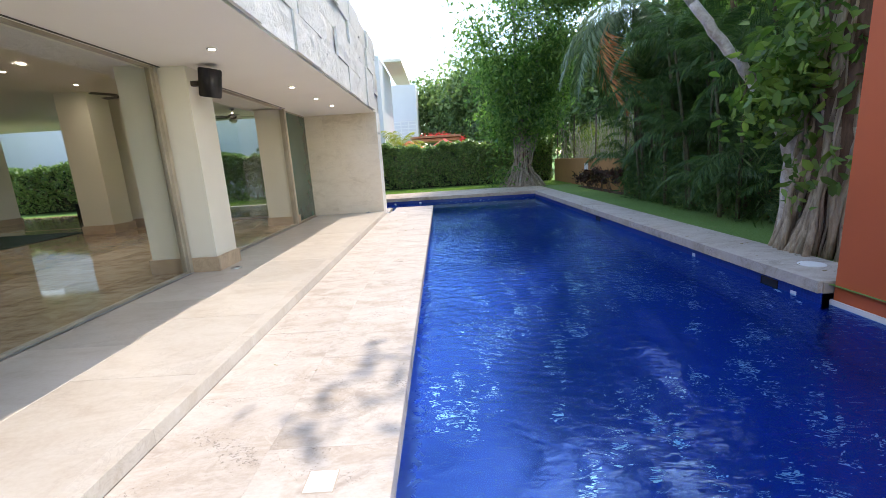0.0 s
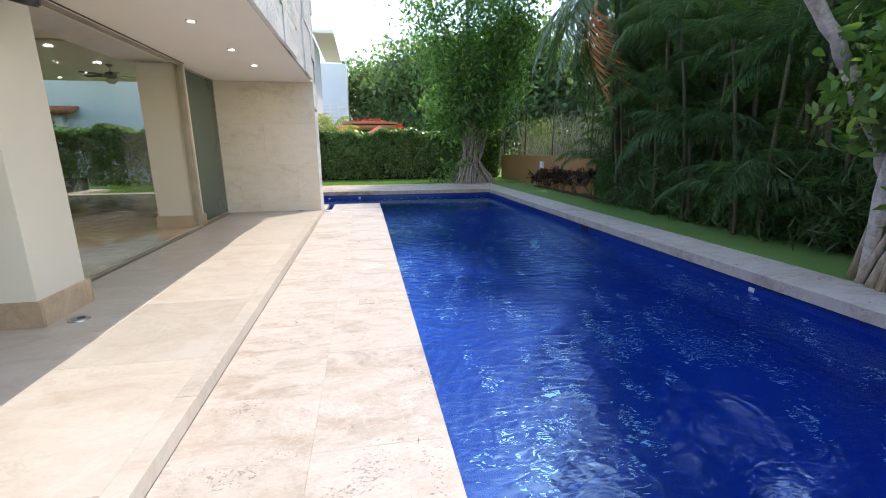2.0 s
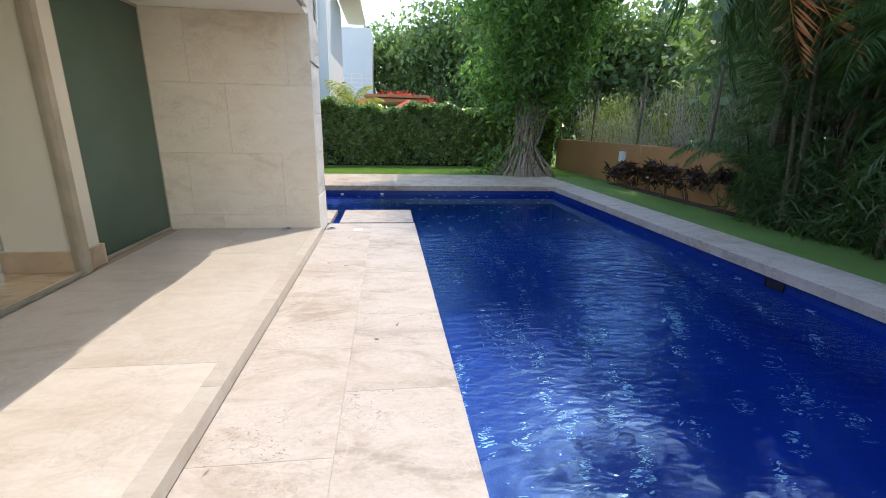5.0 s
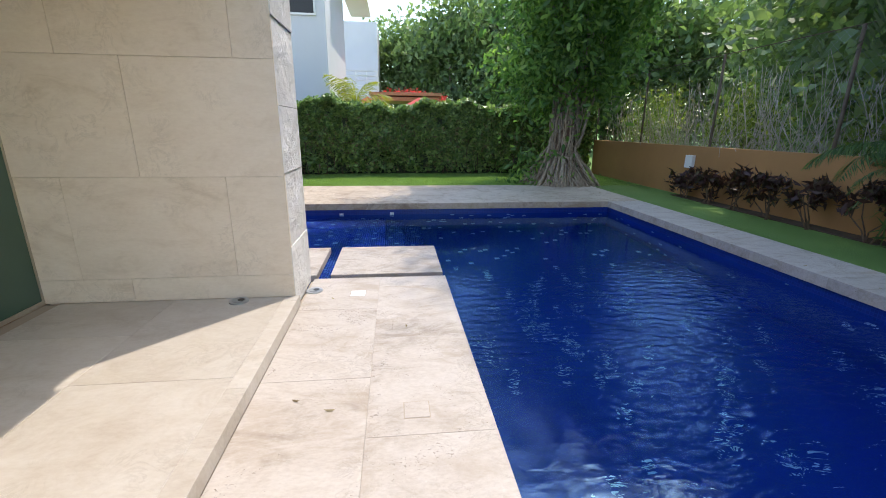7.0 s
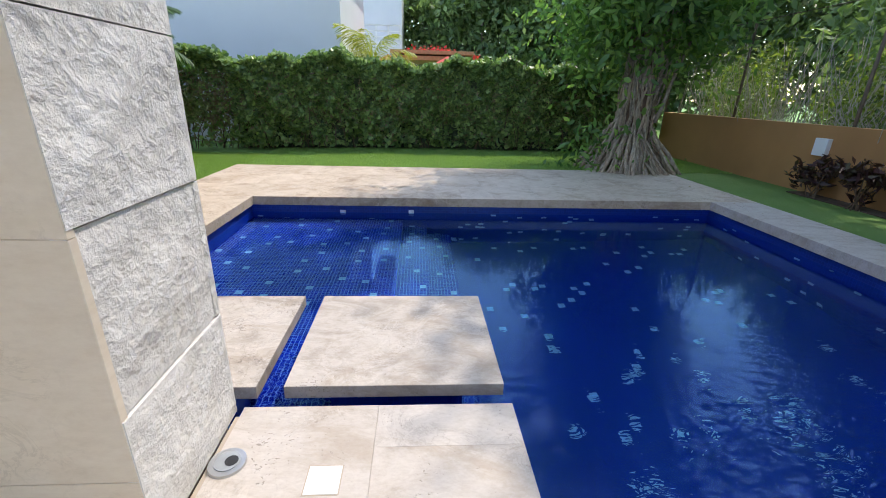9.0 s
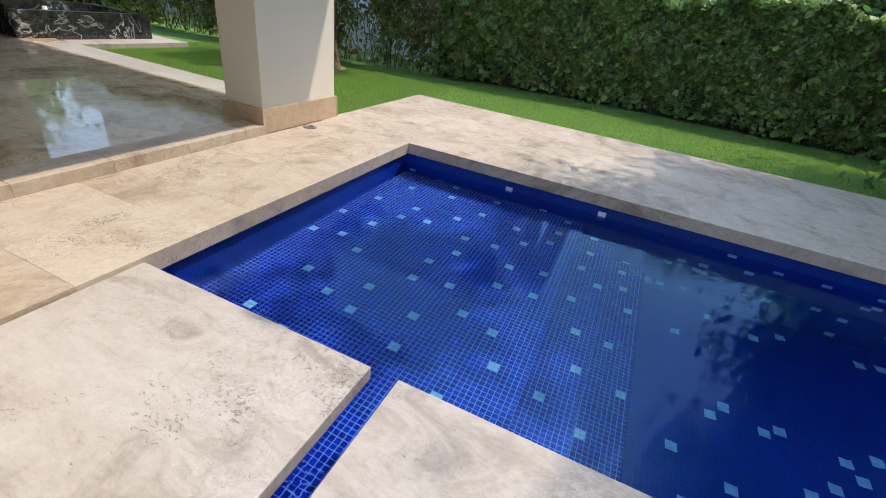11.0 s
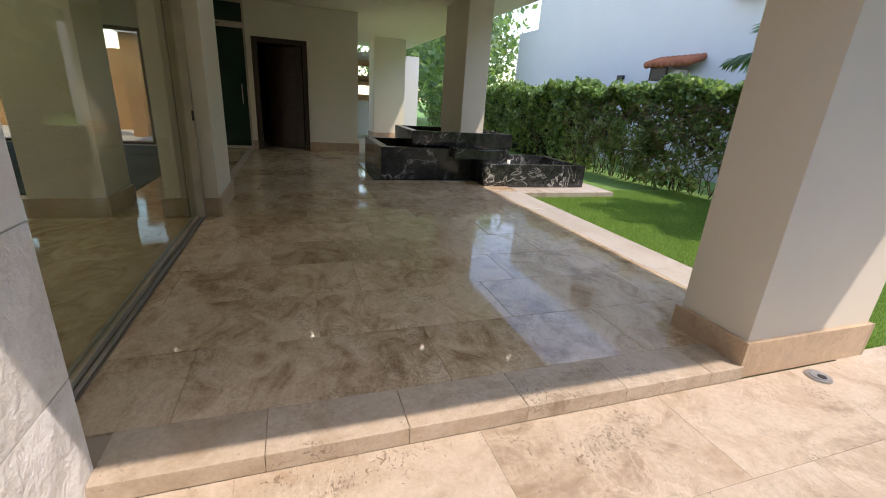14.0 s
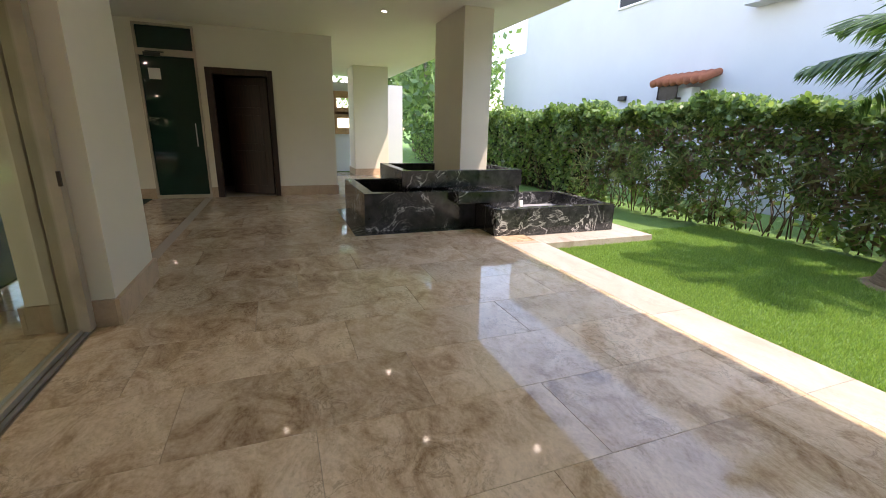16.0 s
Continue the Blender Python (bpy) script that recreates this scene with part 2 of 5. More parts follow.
def mosaic_far():
    n = Nodes("blue_mosaic_with_grout")
    b = n.t.nodes.new("ShaderNodeTexBrick")
    b.offset = 0.0
    gm = n.t.nodes.new("ShaderNodeNewGeometry")
    sn = n.t.nodes.new("ShaderNodeSeparateXYZ")
    sq = n.t.nodes.new("ShaderNodeSeparateXYZ")
    n.link(gm.outputs["Normal"], sn.inputs[0])
    n.link(n.pos(), sq.inputs[0])
    side = n.t.nodes.new("ShaderNodeCombineXYZ")
    n.link(n.math("ADD", sq.outputs["X"], sq.outputs["Y"]), side.inputs[0])
    n.link(sq.outputs["Z"], side.inputs[1])
    n.link(n.mix(n.math("GREATER_THAN", n.math("ABSOLUTE", sn.outputs["Z"], 0.0), 0.5), side.outputs[0], n.pos()), b.inputs["Vector"])
    b.inputs["Color1"].default_value = (0.0010, 0.0150, 0.1800, 1)
    b.inputs["Color2"].default_value = (0.0012, 0.0320, 0.2900, 1)
    b.inputs["Mortar"].default_value = (0.0150, 0.0700, 0.3200, 1)
    b.inputs["Scale"].default_value = 1.0
    b.inputs["Mortar Size"].default_value = 0.0022
    b.inputs["Brick Width"].default_value = 0.0345
    b.inputs["Row Height"].default_value = 0.0345
    f = n.noise(n.pos(), 0.5, 3)
    c = n.mix(0.4, b.outputs["Color"], n.ramp(f, (0.3, (0.0010, 0.0120, 0.1400)), (0.7, (0.0010, 0.0420, 0.3500))))
    return n.done(c, 0.3)


M_TILE = mosaic()
M_TILEFAR = mosaic_far()
M_TILEWHITE = simple("white_glass_mosaic", (0.48, 0.60, 0.66), 0.2, 0.0, 15)
M_TILEPALE = simple("pale_glass_mosaic", (0.80, 0.86, 0.88), 0.2, 0.0, 15)
M_GROUT = plaster("pale_blue_grout", (0.24, 0.31, 0.60), 0.8)


def water():
    n = Nodes("pool_water")
    v = n.pos()
    sp = n.t.nodes.new("ShaderNodeSeparateXYZ")
    n.link(v, sp.inputs[0])
    calm = n.ramp(n.math("MULTIPLY", sp.outputs["Y"], 0.05), (0.60, 1.0), (0.675, 0.035))
    patch = n.ramp(n.noise(v, 0.42, 2), (0.40, 0.50), (0.62, 1.0))
    rings = n.t.nodes.new("ShaderNodeTexWave")
    rings.wave_type = "RINGS"
    rings.rings_direction = "Z"
    mp = n.t.nodes.new("ShaderNodeMapping")
    mp.inputs["Location"].default_value = (-0.9, -4.2, 0)
    n.link(v, mp.inputs[0])
    n.link(mp.outputs[0], rings.inputs["Vector"])
    rings.inputs["Scale"].default_value = 2.6
    rings.inputs["Distortion"].default_value = 6.0
    rings.inputs["Detail"].default_value = 2.0
    rings.inputs["Detail Scale"].default_value = 1.4
    swell = n.noise(n.pos((0.8, 1.5, 1.0)), 2.6, 2, 0.5, 0.9)
    chop = n.noise(n.pos((0.9, 1.8, 1.0)), 7.0, 2, 0.45, 1.2)
    h = n.math("ADD", n.math("ADD", n.math("MULTIPLY", swell, 1.2), n.math("MULTIPLY", chop, 0.75)), n.math("MULTIPLY", rings.outputs["Fac"], 0.14))
    h = n.math("MULTIPLY", n.math("MULTIPLY", h, patch), calm)
    g = n.t.nodes.new("ShaderNodeBsdfGlass")
    g.inputs["IOR"].default_value = 1.33
    g.inputs["Roughness"].default_value = 0.0
    g.inputs["Color"].default_value = (0.42, 0.76, 1.0, 1)
    n.link(n.bump(h, 0.9, 0.030), g.inputs["Normal"])
    n.link(g.outputs[0], n.out.inputs[0])
    return n.m


M_WATER = water()


def turf():
    n = Nodes("lawn_ground")
    v = n.pos()
    f = n.noise(v, 1.2, 4)
    s = n.noise(v, 160, 3, 0.7)
    c = n.mix(0.5, n.ramp(f, (0.3, (0.13, 0.25, 0.050)), (0.7, (0.20, 0.34, 0.075))), n.ramp(s, (0.35, (0.045, 0.12, 0.015)), (0.65, (0.17, 0.31, 0.06))))
    return n.done(c, 0.85, n.bump(s, 0.8, 0.02))


M_TURF = turf()


def leaf(name, a, b, c3, trans=0.42, rough=0.5):
    n = Nodes(name)
    g = n.t.nodes.new("ShaderNodeNewGeometry")
    c = n.ramp(g.outputs["Random Per Island"], (0.0, a), (0.55, b), (1.0, c3))
    n.put(n.b.inputs["Base Color"], c)
    n.put(n.b.inputs["Roughness"], rough)
    tr = n.t.nodes.new("ShaderNodeBsdfTranslucent")
    n.link(n.mix(1.0, c, (1.6, 1.7, 0.8), "MULTIPLY"), tr.inputs[0])
    mx = n.t.nodes.new("ShaderNodeMixShader")
    mx.inputs[0].default_value = trans
    n.link(n.b.outputs[0], mx.inputs[1])
    n.link(tr.outputs[0], mx.inputs[2])
    n.link(mx.outputs[0], n.out.inputs[0])
    return n.m


L_GRASS = leaf("grass_blades", (0.155, 0.265, 0.075), (0.240, 0.375, 0.110), (0.350, 0.470, 0.170), 0.4, 0.7)
L_IVY = leaf("ivy_leaves", (0.085, 0.150, 0.050), (0.185, 0.295, 0.095), (0.350, 0.450, 0.165), 0.34, 0.34)
L_DRY = leaf("dry_leaves", (0.15, 0.11, 0.065), (0.27, 0.205, 0.12), (0.20, 0.19, 0.085), 0.25)
L_BAMBOO = leaf("blade_leaves", (0.09, 0.15, 0.05), (0.18, 0.24, 0.09), (0.36, 0.37, 0.19), 0.35)
L_FICUS = leaf("ficus_leaves", (0.060, 0.140, 0.045), (0.130, 0.245, 0.080), (0.250, 0.385, 0.120), 0.55, 0.35)
L_BROAD = leaf("broad_leaves", (0.060, 0.135, 0.030), (0.120, 0.215, 0.050), (0.230, 0.330, 0.095), 0.42, 0.35)
L_PALM = leaf("palm_leaves", (0.034, 0.082, 0.028), (0.068, 0.140, 0.046), (0.140, 0.225, 0.075), 0.32, 0.55)
L_PALMGREY = leaf("grey_palm_leaves", (0.100, 0.150, 0.092), (0.165, 0.230, 0.132), (0.260, 0.320, 0.180), 0.25)
L_PALMYEL = leaf("yellow_palm_leaves", (0.16, 0.20, 0.02), (0.30, 0.32, 0.04), (0.42, 0.42, 0.07), 0.35)
L_DEAD = leaf("dead_frond", (0.34, 0.10, 0.03), (0.52, 0.19, 0.06), (0.60, 0.28, 0.11), 0.3)
L_WOODS = leaf("woodland_leaves", (0.090, 0.150, 0.072), (0.160, 0.245, 0.115), (0.270, 0.365, 0.175), 0.42)
L_SCRUB = leaf("scrub_leaves", (0.060, 0.108, 0.024), (0.156, 0.228, 0.048), (0.300, 0.348, 0.096), 0.4)
L_CROTON = leaf("croton_leaves", (0.035, 0.016, 0.016), (0.075, 0.026, 0.024), (0.08, 0.07, 0.03), 0.15)
L_CROWNSHAFT = leaf("pale_leaf_bases", (0.26, 0.31, 0.20), (0.36, 0.40, 0.28), (0.46, 0.48, 0.36), 0.1)
L_FLOWER = leaf("red_blossom", (0.55, 0.03, 0.05), (0.65, 0.05, 0.06), (0.7, 0.10, 0.10), 0.3)


def bark(name, lo, hi, stretch):
    n = Nodes(name)
    g = n.noise(n.pos(stretch), 4, 6, 0.65, 0.6)
    return n.done(n.ramp(g, (0.3, lo), (0.7, hi)), 0.9, n.bump(g, 0.7, 0.03))


B_ROOT = bark("root_bark", (0.19, 0.135, 0.09), (0.54, 0.44, 0.33), (5, 5, 0.8))
B_GREY = bark("grey_bark", (0.14, 0.11, 0.085), (0.43, 0.37, 0.30), (3, 3, 3))
B_PALE = bark("pale_bark", (0.30, 0.25, 0.21), (0.64, 0.57, 0.50), (3, 3, 3))
B_BROWN = bark("brown_bark", (0.07, 0.04, 0.025), (0.20, 0.125, 0.08), (4, 4, 1))
B_RINGED = bark("ringed_palm_trunk", (0.13, 0.085, 0.05), (0.34, 0.25, 0.165), (1.2, 1.2, 14))
B_STEM = bark("palm_stem", (0.05, 0.05, 0.025), (0.15, 0.13, 0.07), (2, 2, 8))


def glow(name, color, strength):
    n = Nodes(name)
    n.put(n.b.inputs["Base Color"], color)
    n.put(n.b.inputs["Emission Color"], color)
    n.b.inputs["Emission Strength"].default_value = strength
    return n.m


M_LED = glow("lit_downlight", (1.0, 0.93, 0.80), 6.0)


# ---- shape helpers ----
def slab(bm, x0, x1, y0, y1, z0, z1, bevel=0.0):
    made = bmesh.ops.create_cube(bm, size=1.0)
    for v in made["verts"]:
        v.co = Vector((x0 + (v.co.x + 0.5) * (x1 - x0), y0 + (v.co.y + 0.5) * (y1 - y0), z0 + (v.co.z + 0.5) * (z1 - z0)))
    if bevel:
        edges = list({e for v in made["verts"] for e in v.link_edges})
        bmesh.ops.bevel(bm, geom=edges, offset=bevel, segments=2, affect="EDGES", profile=0.7)


def finish(bm, name, material, smooth=False):
    me = bpy.data.meshes.new(name)
    bm.to_mesh(me)
    bm.free()
    me.materials.append(material)
    if smooth:
        for p in me.polygons:
            p.use_smooth = True
    return me


def part(name, bm, material, parent=None, label="", smooth=False):
    ob = new(name, finish(bm, name, material, smooth))
    if parent is not None:
        ob.parent = parent
    if label:
        ob["label"] = label
    return ob


def boxes(name, material, parent, *dims, bevel=0.0, label=""):
    bm = bmesh.new()
    for d in dims:
        slab(bm, *d, bevel=bevel)
    return part(name, bm, material, parent, label)


def base(name, x, y, z, label, category, group="", kind=""):
    ob = new(name)
    ob.location = (x, y, z)
    return tagged(ob, label, category, group, kind)


def local(ob, parent):
    """Hangs ob, built in world metres, under parent."""
    ob.parent = parent
    ob.matrix_parent_inverse = Matrix.Translation(parent.location).inverted()
    return ob


def structure(ob, label, category):
    return tagged(ob, label, category, "", "structure")


def tube(bm, points, radii, sides=8):
    rings = []
    for i, p in enumerate(points):
        a = Vector(points[max(0, i - 1)])
        b = Vector(points[min(len(points) - 1, i + 1)])
        d = (b - a).normalized()
        up = Vector((0, 1, 0)) if abs(d.y) < 0.9 else Vector((1, 0, 0))
        u = d.cross(up).normalized()
        w = d.cross(u)
        r = radii[i]
        rings.append([bm.verts.new(Vector(p) + r * (math.cos(k * math.tau / sides) * u + math.sin(k * math.tau / sides) * w)) for k in range(sides)])
    for r0, r1 in zip(rings, rings[1:]):
        for k in range(sides):
            bm.faces.new((r0[k], r0[(k + 1) % sides], r1[(k + 1) % sides], r1[k]))
    bm.faces.new(rings[0][::-1])
    bm.faces.new(rings[-1])


def disc(bm, x, y, z, r, h, sides=20, r2=None):
    tube(bm, [(x, y, z), (x, y, z + h)], [r, r if r2 is None else r2], sides)


RNG = np.random.default_rng(7)


def leaves_mesh(name, centres, length, width, material, droop=0.0, jitter=0.35, flat=0.0, normals=None, six=False):
    """Folded leaves of four corners each, round the given centres."""
    n = len(centres)
    c = np.asarray(centres, float)
    d = RNG.normal(size=(n, 3))
    d[:, 2] = d[:, 2] * (1 - flat) - droop
    d /= np.linalg.norm(d, axis=1)[:, None]
    s = RNG.normal(size=(n, 3)) if normals is None else np.cross(d, np.asarray(normals) + 0.35 * RNG.normal(size=(n, 3)))
    s -= (s * d).sum(1)[:, None] * d
    s /= np.linalg.norm(s, axis=1)[:, None] + 1e-9
    k = 1 + jitter * RNG.uniform(-1, 1, size=(n, 1))
    nn = np.cross(d, s)
    L, W = length * k, width * k
    if six:
        u, f = s * W * 0.5, nn * W * 0.18
        p = np.stack([c - d * L * 0.5, c - d * L * 0.24 + u * 0.85 + f, c + d * L * 0.16 + u * 0.8 + f, c + d * L * 0.5 - nn * L * 0.12, c + d * L * 0.16 - u * 0.8 + f, c - d * L * 0.24 - u * 0.85 + f], 1)
        return quads_mesh(name, p, material)
    p = np.stack([c - d * L * 0.5, c - d * L * 0.02 + s * W * 0.5 + nn * W * 0.18, c + d * L * 0.5 - nn * L * 0.10, c - d * L * 0.02 - s * W * 0.5 + nn * W * 0.18], 1)
    return quads_mesh(name, p, material)


def quads_mesh(name, p, material):
    n, k = p.shape[0], p.shape[1]
    me = bpy.data.meshes.new(name)
    me.vertices.add(n * k)
    me.vertices.foreach_set("co", p.reshape(-1).astype(np.float32))
    me.loops.add(n * k)
    me.loops.foreach_set("vertex_index", np.arange(n * k, dtype=np.int32))
    me.polygons.add(n)
    me.polygons.foreach_set("loop_start", np.arange(0, n * k, k, dtype=np.int32))
    me.update(calc_edges=True)
    me.materials.append(material)
    return me


def blob(n, centre, radii, shell=0.5, low=-1.0):
    """Points filling an uneven ball."""
    p = RNG.normal(size=(n, 3))
    p /= np.linalg.norm(p, axis=1)[:, None]
    p[:, 2] = np.maximum(p[:, 2], low)
    r = RNG.uniform(shell, 1.0, size=(n, 1)) ** 0.6
    lump = 1 + 0.22 * np.sin(5 * p[:, :1] + 2 * centre[0]) * np.cos(4 * p[:, 1:2] + centre[1])
    return np.asarray(centre) + p * r * lump * np.asarray(radii)


def clumps(n, spots, size):
    """Points in many small clumps round the given spots."""
    spots = np.asarray(spots)
    i = RNG.integers(0, len(spots), n)
    return spots[i] + RNG.normal(size=(n, 3)) * size


# ---- ground and pool shell ----
WATER_Z, DECK_Z = -0.318, -0.09
PX0, PX1, PW, PY0, PYM, PY1 = -0.325, 3.645, -3.11, -5.0, 12.335, 16.675
bm = bmesh.new()
for x0, x1, y0, y1 in ((-400, -3.2, -400, 400), (3.7, 400, -400, 400), (-3.2, 3.7, -400, -5.1), (-3.2, 3.7, 16.75, 400)):
    bm.faces.new([bm.verts.new(p) for p in ((x0, y0, -0.12), (x1, y0, -0.12), (x1, y1, -0.12), (x0, y1, -0.12))])
structure(part("ground", bm, M_TURF), "green lawn round the pool and the house", "lawn")

pool = structure(boxes("pool_shell", M_TILEFAR, None,
    (PX0 - 0.2, PX1 + 0.2, PY0 - 0.2, PY1 + 0.2, -1.9, -1.6),
    (PX1, PX1 + 0.2, 3.95, PY1, -1.6, -0.212), (3.82, 4.02, PY0, 3.95, -1.6, -0.212), (PW - 0.2, PX1 + 0.2, PY1, PY1 + 0.2, -1.6, -0.212),
    (PX0 - 0.2, PX1 + 0.2, PY0 - 0.2, PY0, -1.6, -0.212), (PX0 - 0.2, PX0, PY0, PYM - 0.2, -1.6, -0.212),
    (PW, PX0, PYM - 0.2, PYM, -1.6, -0.212), (PW - 0.2, PW, PYM - 0.2, PY1, -1.6, -0.212),
    (-0.635, -0.30, PYM, PY1, -1.6, -1.28), (-0.98, -0.635, PYM, PY1, -1.6, -0.98),
    (PW, -0.98, PYM, PY1, -1.6, -0.64)), "swimming pool lined with cobalt blue mosaic", "pool")
bm = bmesh.new()
for x0, x1, y0, y1 in ((PX0, PX1, PY0, PYM), (PX1, 3.82, PY0, 3.95), (PW, PX1, PYM, PY1)):
    bm.faces.new([bm.verts.new(p) for p in ((x0, y0, WATER_Z), (x1, y0, WATER_Z), (x1, y1, WATER_Z), (x0, y1, WATER_Z))])
bmesh.ops.remove_doubles(bm, verts=bm.verts, dist=0.001)
pw = structure(part("water", bm, M_WATER), "clear rippled blue swimming pool water", "water")
pw.visible_shadow = False

# ---- floors (beds under the stone pieces) ----
CEIL_Z = 3.35
path_bed = structure(boxes("floor_path", M_JOINT, None, (-3.50, -1.61, -5, 11.70, -0.5, -0.012)), "polished cream travertine walkway beside the glass doors", "floor")
room_bed = structure(boxes("floor_interior", M_JOINT, None, (-14.6, -3.50, -6, 12.06, -0.5, -0.012)), "polished beige travertine indoor floor", "floor")
terrace_bed = structure(boxes("floor_terrace", M_JOINT, None, (-19.7, -4.31, 12.06, 16.90, -0.5, -0.012)), "polished brown travertine terrace floor", "floor")
deck_bed = structure(boxes("pavement_deck", M_JOINT, None, (-1.61, -0.36, -5, 12.31, -0.5, -0.102), (-4.28, -3.13, 12.36, 16.70, -0.5, -0.102),
    (-4.30, 3.66, 16.70, 19.28, -0.5, -0.102), (3.66, 4.34, 3.95, 19.28, -0.5, -0.102)), "pale pitted travertine pool deck", "pool deck")

# ---- walls, ceilings ----
structure(boxes("wall_pier", M_STONE, None, (-4.34, -1.66, 11.73, 12.32, -0.4, 2.64)), "smooth limestone end wall beside the pool", "wall")
structure(boxes("wall_facade", M_SPLIT, None, (-4.34, -1.66, -5, 12.32, 2.66, 4.46)), "rough split limestone upper facade", "wall")
structure(boxes("ceiling_soffit", M_CEIL, None, (-3.62, -1.64, -5, 12.31, 2.62, 2.66)), "cream painted soffit over the walkway", "ceiling")
structure(boxes("ceiling_interior", M_CEIL, None, (-14.6, -3.62, -6, 12.34, CEIL_Z, CEIL_Z + 0.1)), "cream painted interior ceiling", "ceiling")
structure(boxes("ceiling_terrace", M_CEIL, None, (-22.0, -4.345, 12.34, 17.66, CEIL_Z, CEIL_Z + 0.45), (-4.345, -3.12, 12.34, 17.66, CEIL_Z, CEIL_Z + 0.45)), "cream painted terrace ceiling", "ceiling")
structure(boxes("roof", M_WHITE, None, (-14.6, -4.34, -6, 12.34, CEIL_Z + 0.1, CEIL_Z + 0.5)), "flat white roof slab", "roof")
structure(boxes("wall_header", M_CEIL, None, (-3.62, -3.40, -5, 11.73, 2.66, CEIL_Z)), "cream beam above the sliding glass doors", "beam")
structure(boxes("wall_west", M_CREAM, None, (-14.9, -14.6, -6, 6.6, -0.1, CEIL_Z), (-14.9, -14.6, 10.05, 11.14, -0.1, CEIL_Z), (-14.9, -14.6, 6.6, 10.05, 2.52, CEIL_Z), (-14.9, -14.6, 6.6, 10.05, -0.1, 0.02), (-14.9, -14.6, 12.14, 12.26, -0.1, CEIL_Z),
    (-14.9, -14.6, 13.5, 14.73, -0.1, CEIL_Z), (-14.9, -14.6, 12.26, 13.5, 2.58, CEIL_Z), (-14.9, -14.6, 11.14, 12.14, 3.28, CEIL_Z),
    (-19.0, -14.9, 14.5, 14.73, -0.1, CEIL_Z)), "cream stucco wall with two doors", "wall")
structure(boxes("wall_south", M_CREAM, None, (-14.9, -1.62, -6.3, -6.0, -0.1, 4.4)), "cream stucco end wall", "wall")
structure(boxes("wall_behind_door", M_DARK, None, (-16.8, -16.6, 10.5, 14.4, -0.1, CEIL_Z), (-16.6, -14.9, 14.3, 14.5, -0.1, CEIL_Z), (-16.6, -14.9, 10.5, 10.7, -0.1, CEIL_Z), (-16.6, -14.9, 10.5, 14.5, -0.13, -0.03), (-16.6, -14.9, 10.5, 14.5, CEIL_Z, CEIL_Z + 0.1)), "hall behind the doors, its dimness painted near-black", "wall")
structure(boxes("wall_screen", M_WHITE, None, (-21.3, -21.0, 11.0, 15.52, -0.1, 3.05), (-21.3, -21.0, 16.08, 18.05, -0.1, 3.05), (-21.3, -21.0, 15.52, 16.08, -0.1, 1.38), (-21.3, -21.0, 15.52, 16.08, 1.92, 2.08), (-21.3, -21.0, 15.52, 16.08, 2.58, 3.05)), "white garden screen wall with two small windows", "wall")
structure(boxes("wall_garden", M_OCHRE, None, (5.95, 6.13, 2.0, 22.5, -0.3, 1.0)), "ochre stucco garden wall", "wall")
structure(boxes("wall_hedge_back", M_WHITE, None, (-22, 3.5, 23.4, 23.55, -0.3, 1.35)), "white boundary wall behind the hedge", "wall")
for z, nm in ((1.38, "low"), (2.08, "high")):
    fr = boxes("niche_frame", M_TAN, None, (-21.0, -20.86, 15.36, 15.58, z - 0.12, z + 0.66), (-21.0, -20.86, 16.02, 16.24, z - 0.12, z + 0.66), (-21.0, -20.86, 15.58, 16.02, z - 0.12, z + 0.1), (-21.0, -20.86, 15.58, 16.02, z + 0.44, z + 0.66))
    tagged(fr, "square tan wooden frame round a small wall window", "window frame", "screen wall frames")


# ---- columns ----
def column(x0, x1, y0, y1, z0, z1, label, base_z=0.21):
    ob = base("column", (x0 + x1) / 2, (y0 + y1) / 2, z0, label, "column", "house columns")
    local(boxes("shaft", M_CREAM, None, (x0, x1, y0, y1, z0, z1), bevel=0.006), ob)
    t = 0.03
    for k, d in enumerate(((x0 - t, x1 + t, y0 - t, y0, z0, z0 + base_z), (x0 - t, x1 + t, y1, y1 + t, z0, z0 + base_z), (x0 - t, x0, y0, y1, z0, z0 + base_z), (x1, x1 + t, y0, y1, z0, z0 + base_z))):
        local(boxes("baseboard", M_BASE, None, d, bevel=0.004, label="warm travertine skirting"), ob)
    return ob


column(-3.96, -3.08, 5.62, 6.18, 0, CEIL_Z, "cream stucco column between the sliding doors", 0.2)
column(-4.1, -3.48, 9.98, 10.24, 0, 2.62, "cream stucco pier beside the green glass pane", 0.2)
column(-9.2, -8.14, 11.74, 12.28, 0, CEIL_Z, "cream stucco column at the terrace glass doors")
column(-8.92, -8.17, 10.5, 11.19, 0, CEIL_Z, "cream stucco column inside the room")
column(-4.80, -4.305, 15.74, 16.91, DECK_Z, CEIL_Z, "cream stucco column at the pool corner of the terrace", 0.25)
column(-12.55, -11.2, 16.36, 16.86, 0, CEIL_Z, "cream stucco column rising from the marble fountain")
column(-19.7, -18.62, 15.82, 16.92, 0, CEIL_Z, "cream stucco column at the far terrace end")
ww = structure(boxes("baseboard", M_BASE, None, (-14.6, -14.57, 13.5, 14.76, 0, 0.21), (-14.6, -14.57, 12.14, 12.26, 0, 0.21), (-14.6, -14.57, 2, 6.6, 0, 0.21), (-14.6, -14.57, 10.05, 11.14, 0, 0.21), (-19, -14.57, 14.73, 14.76, 0, 0.21)), "warm travertine skirting along the wall", "baseboard")

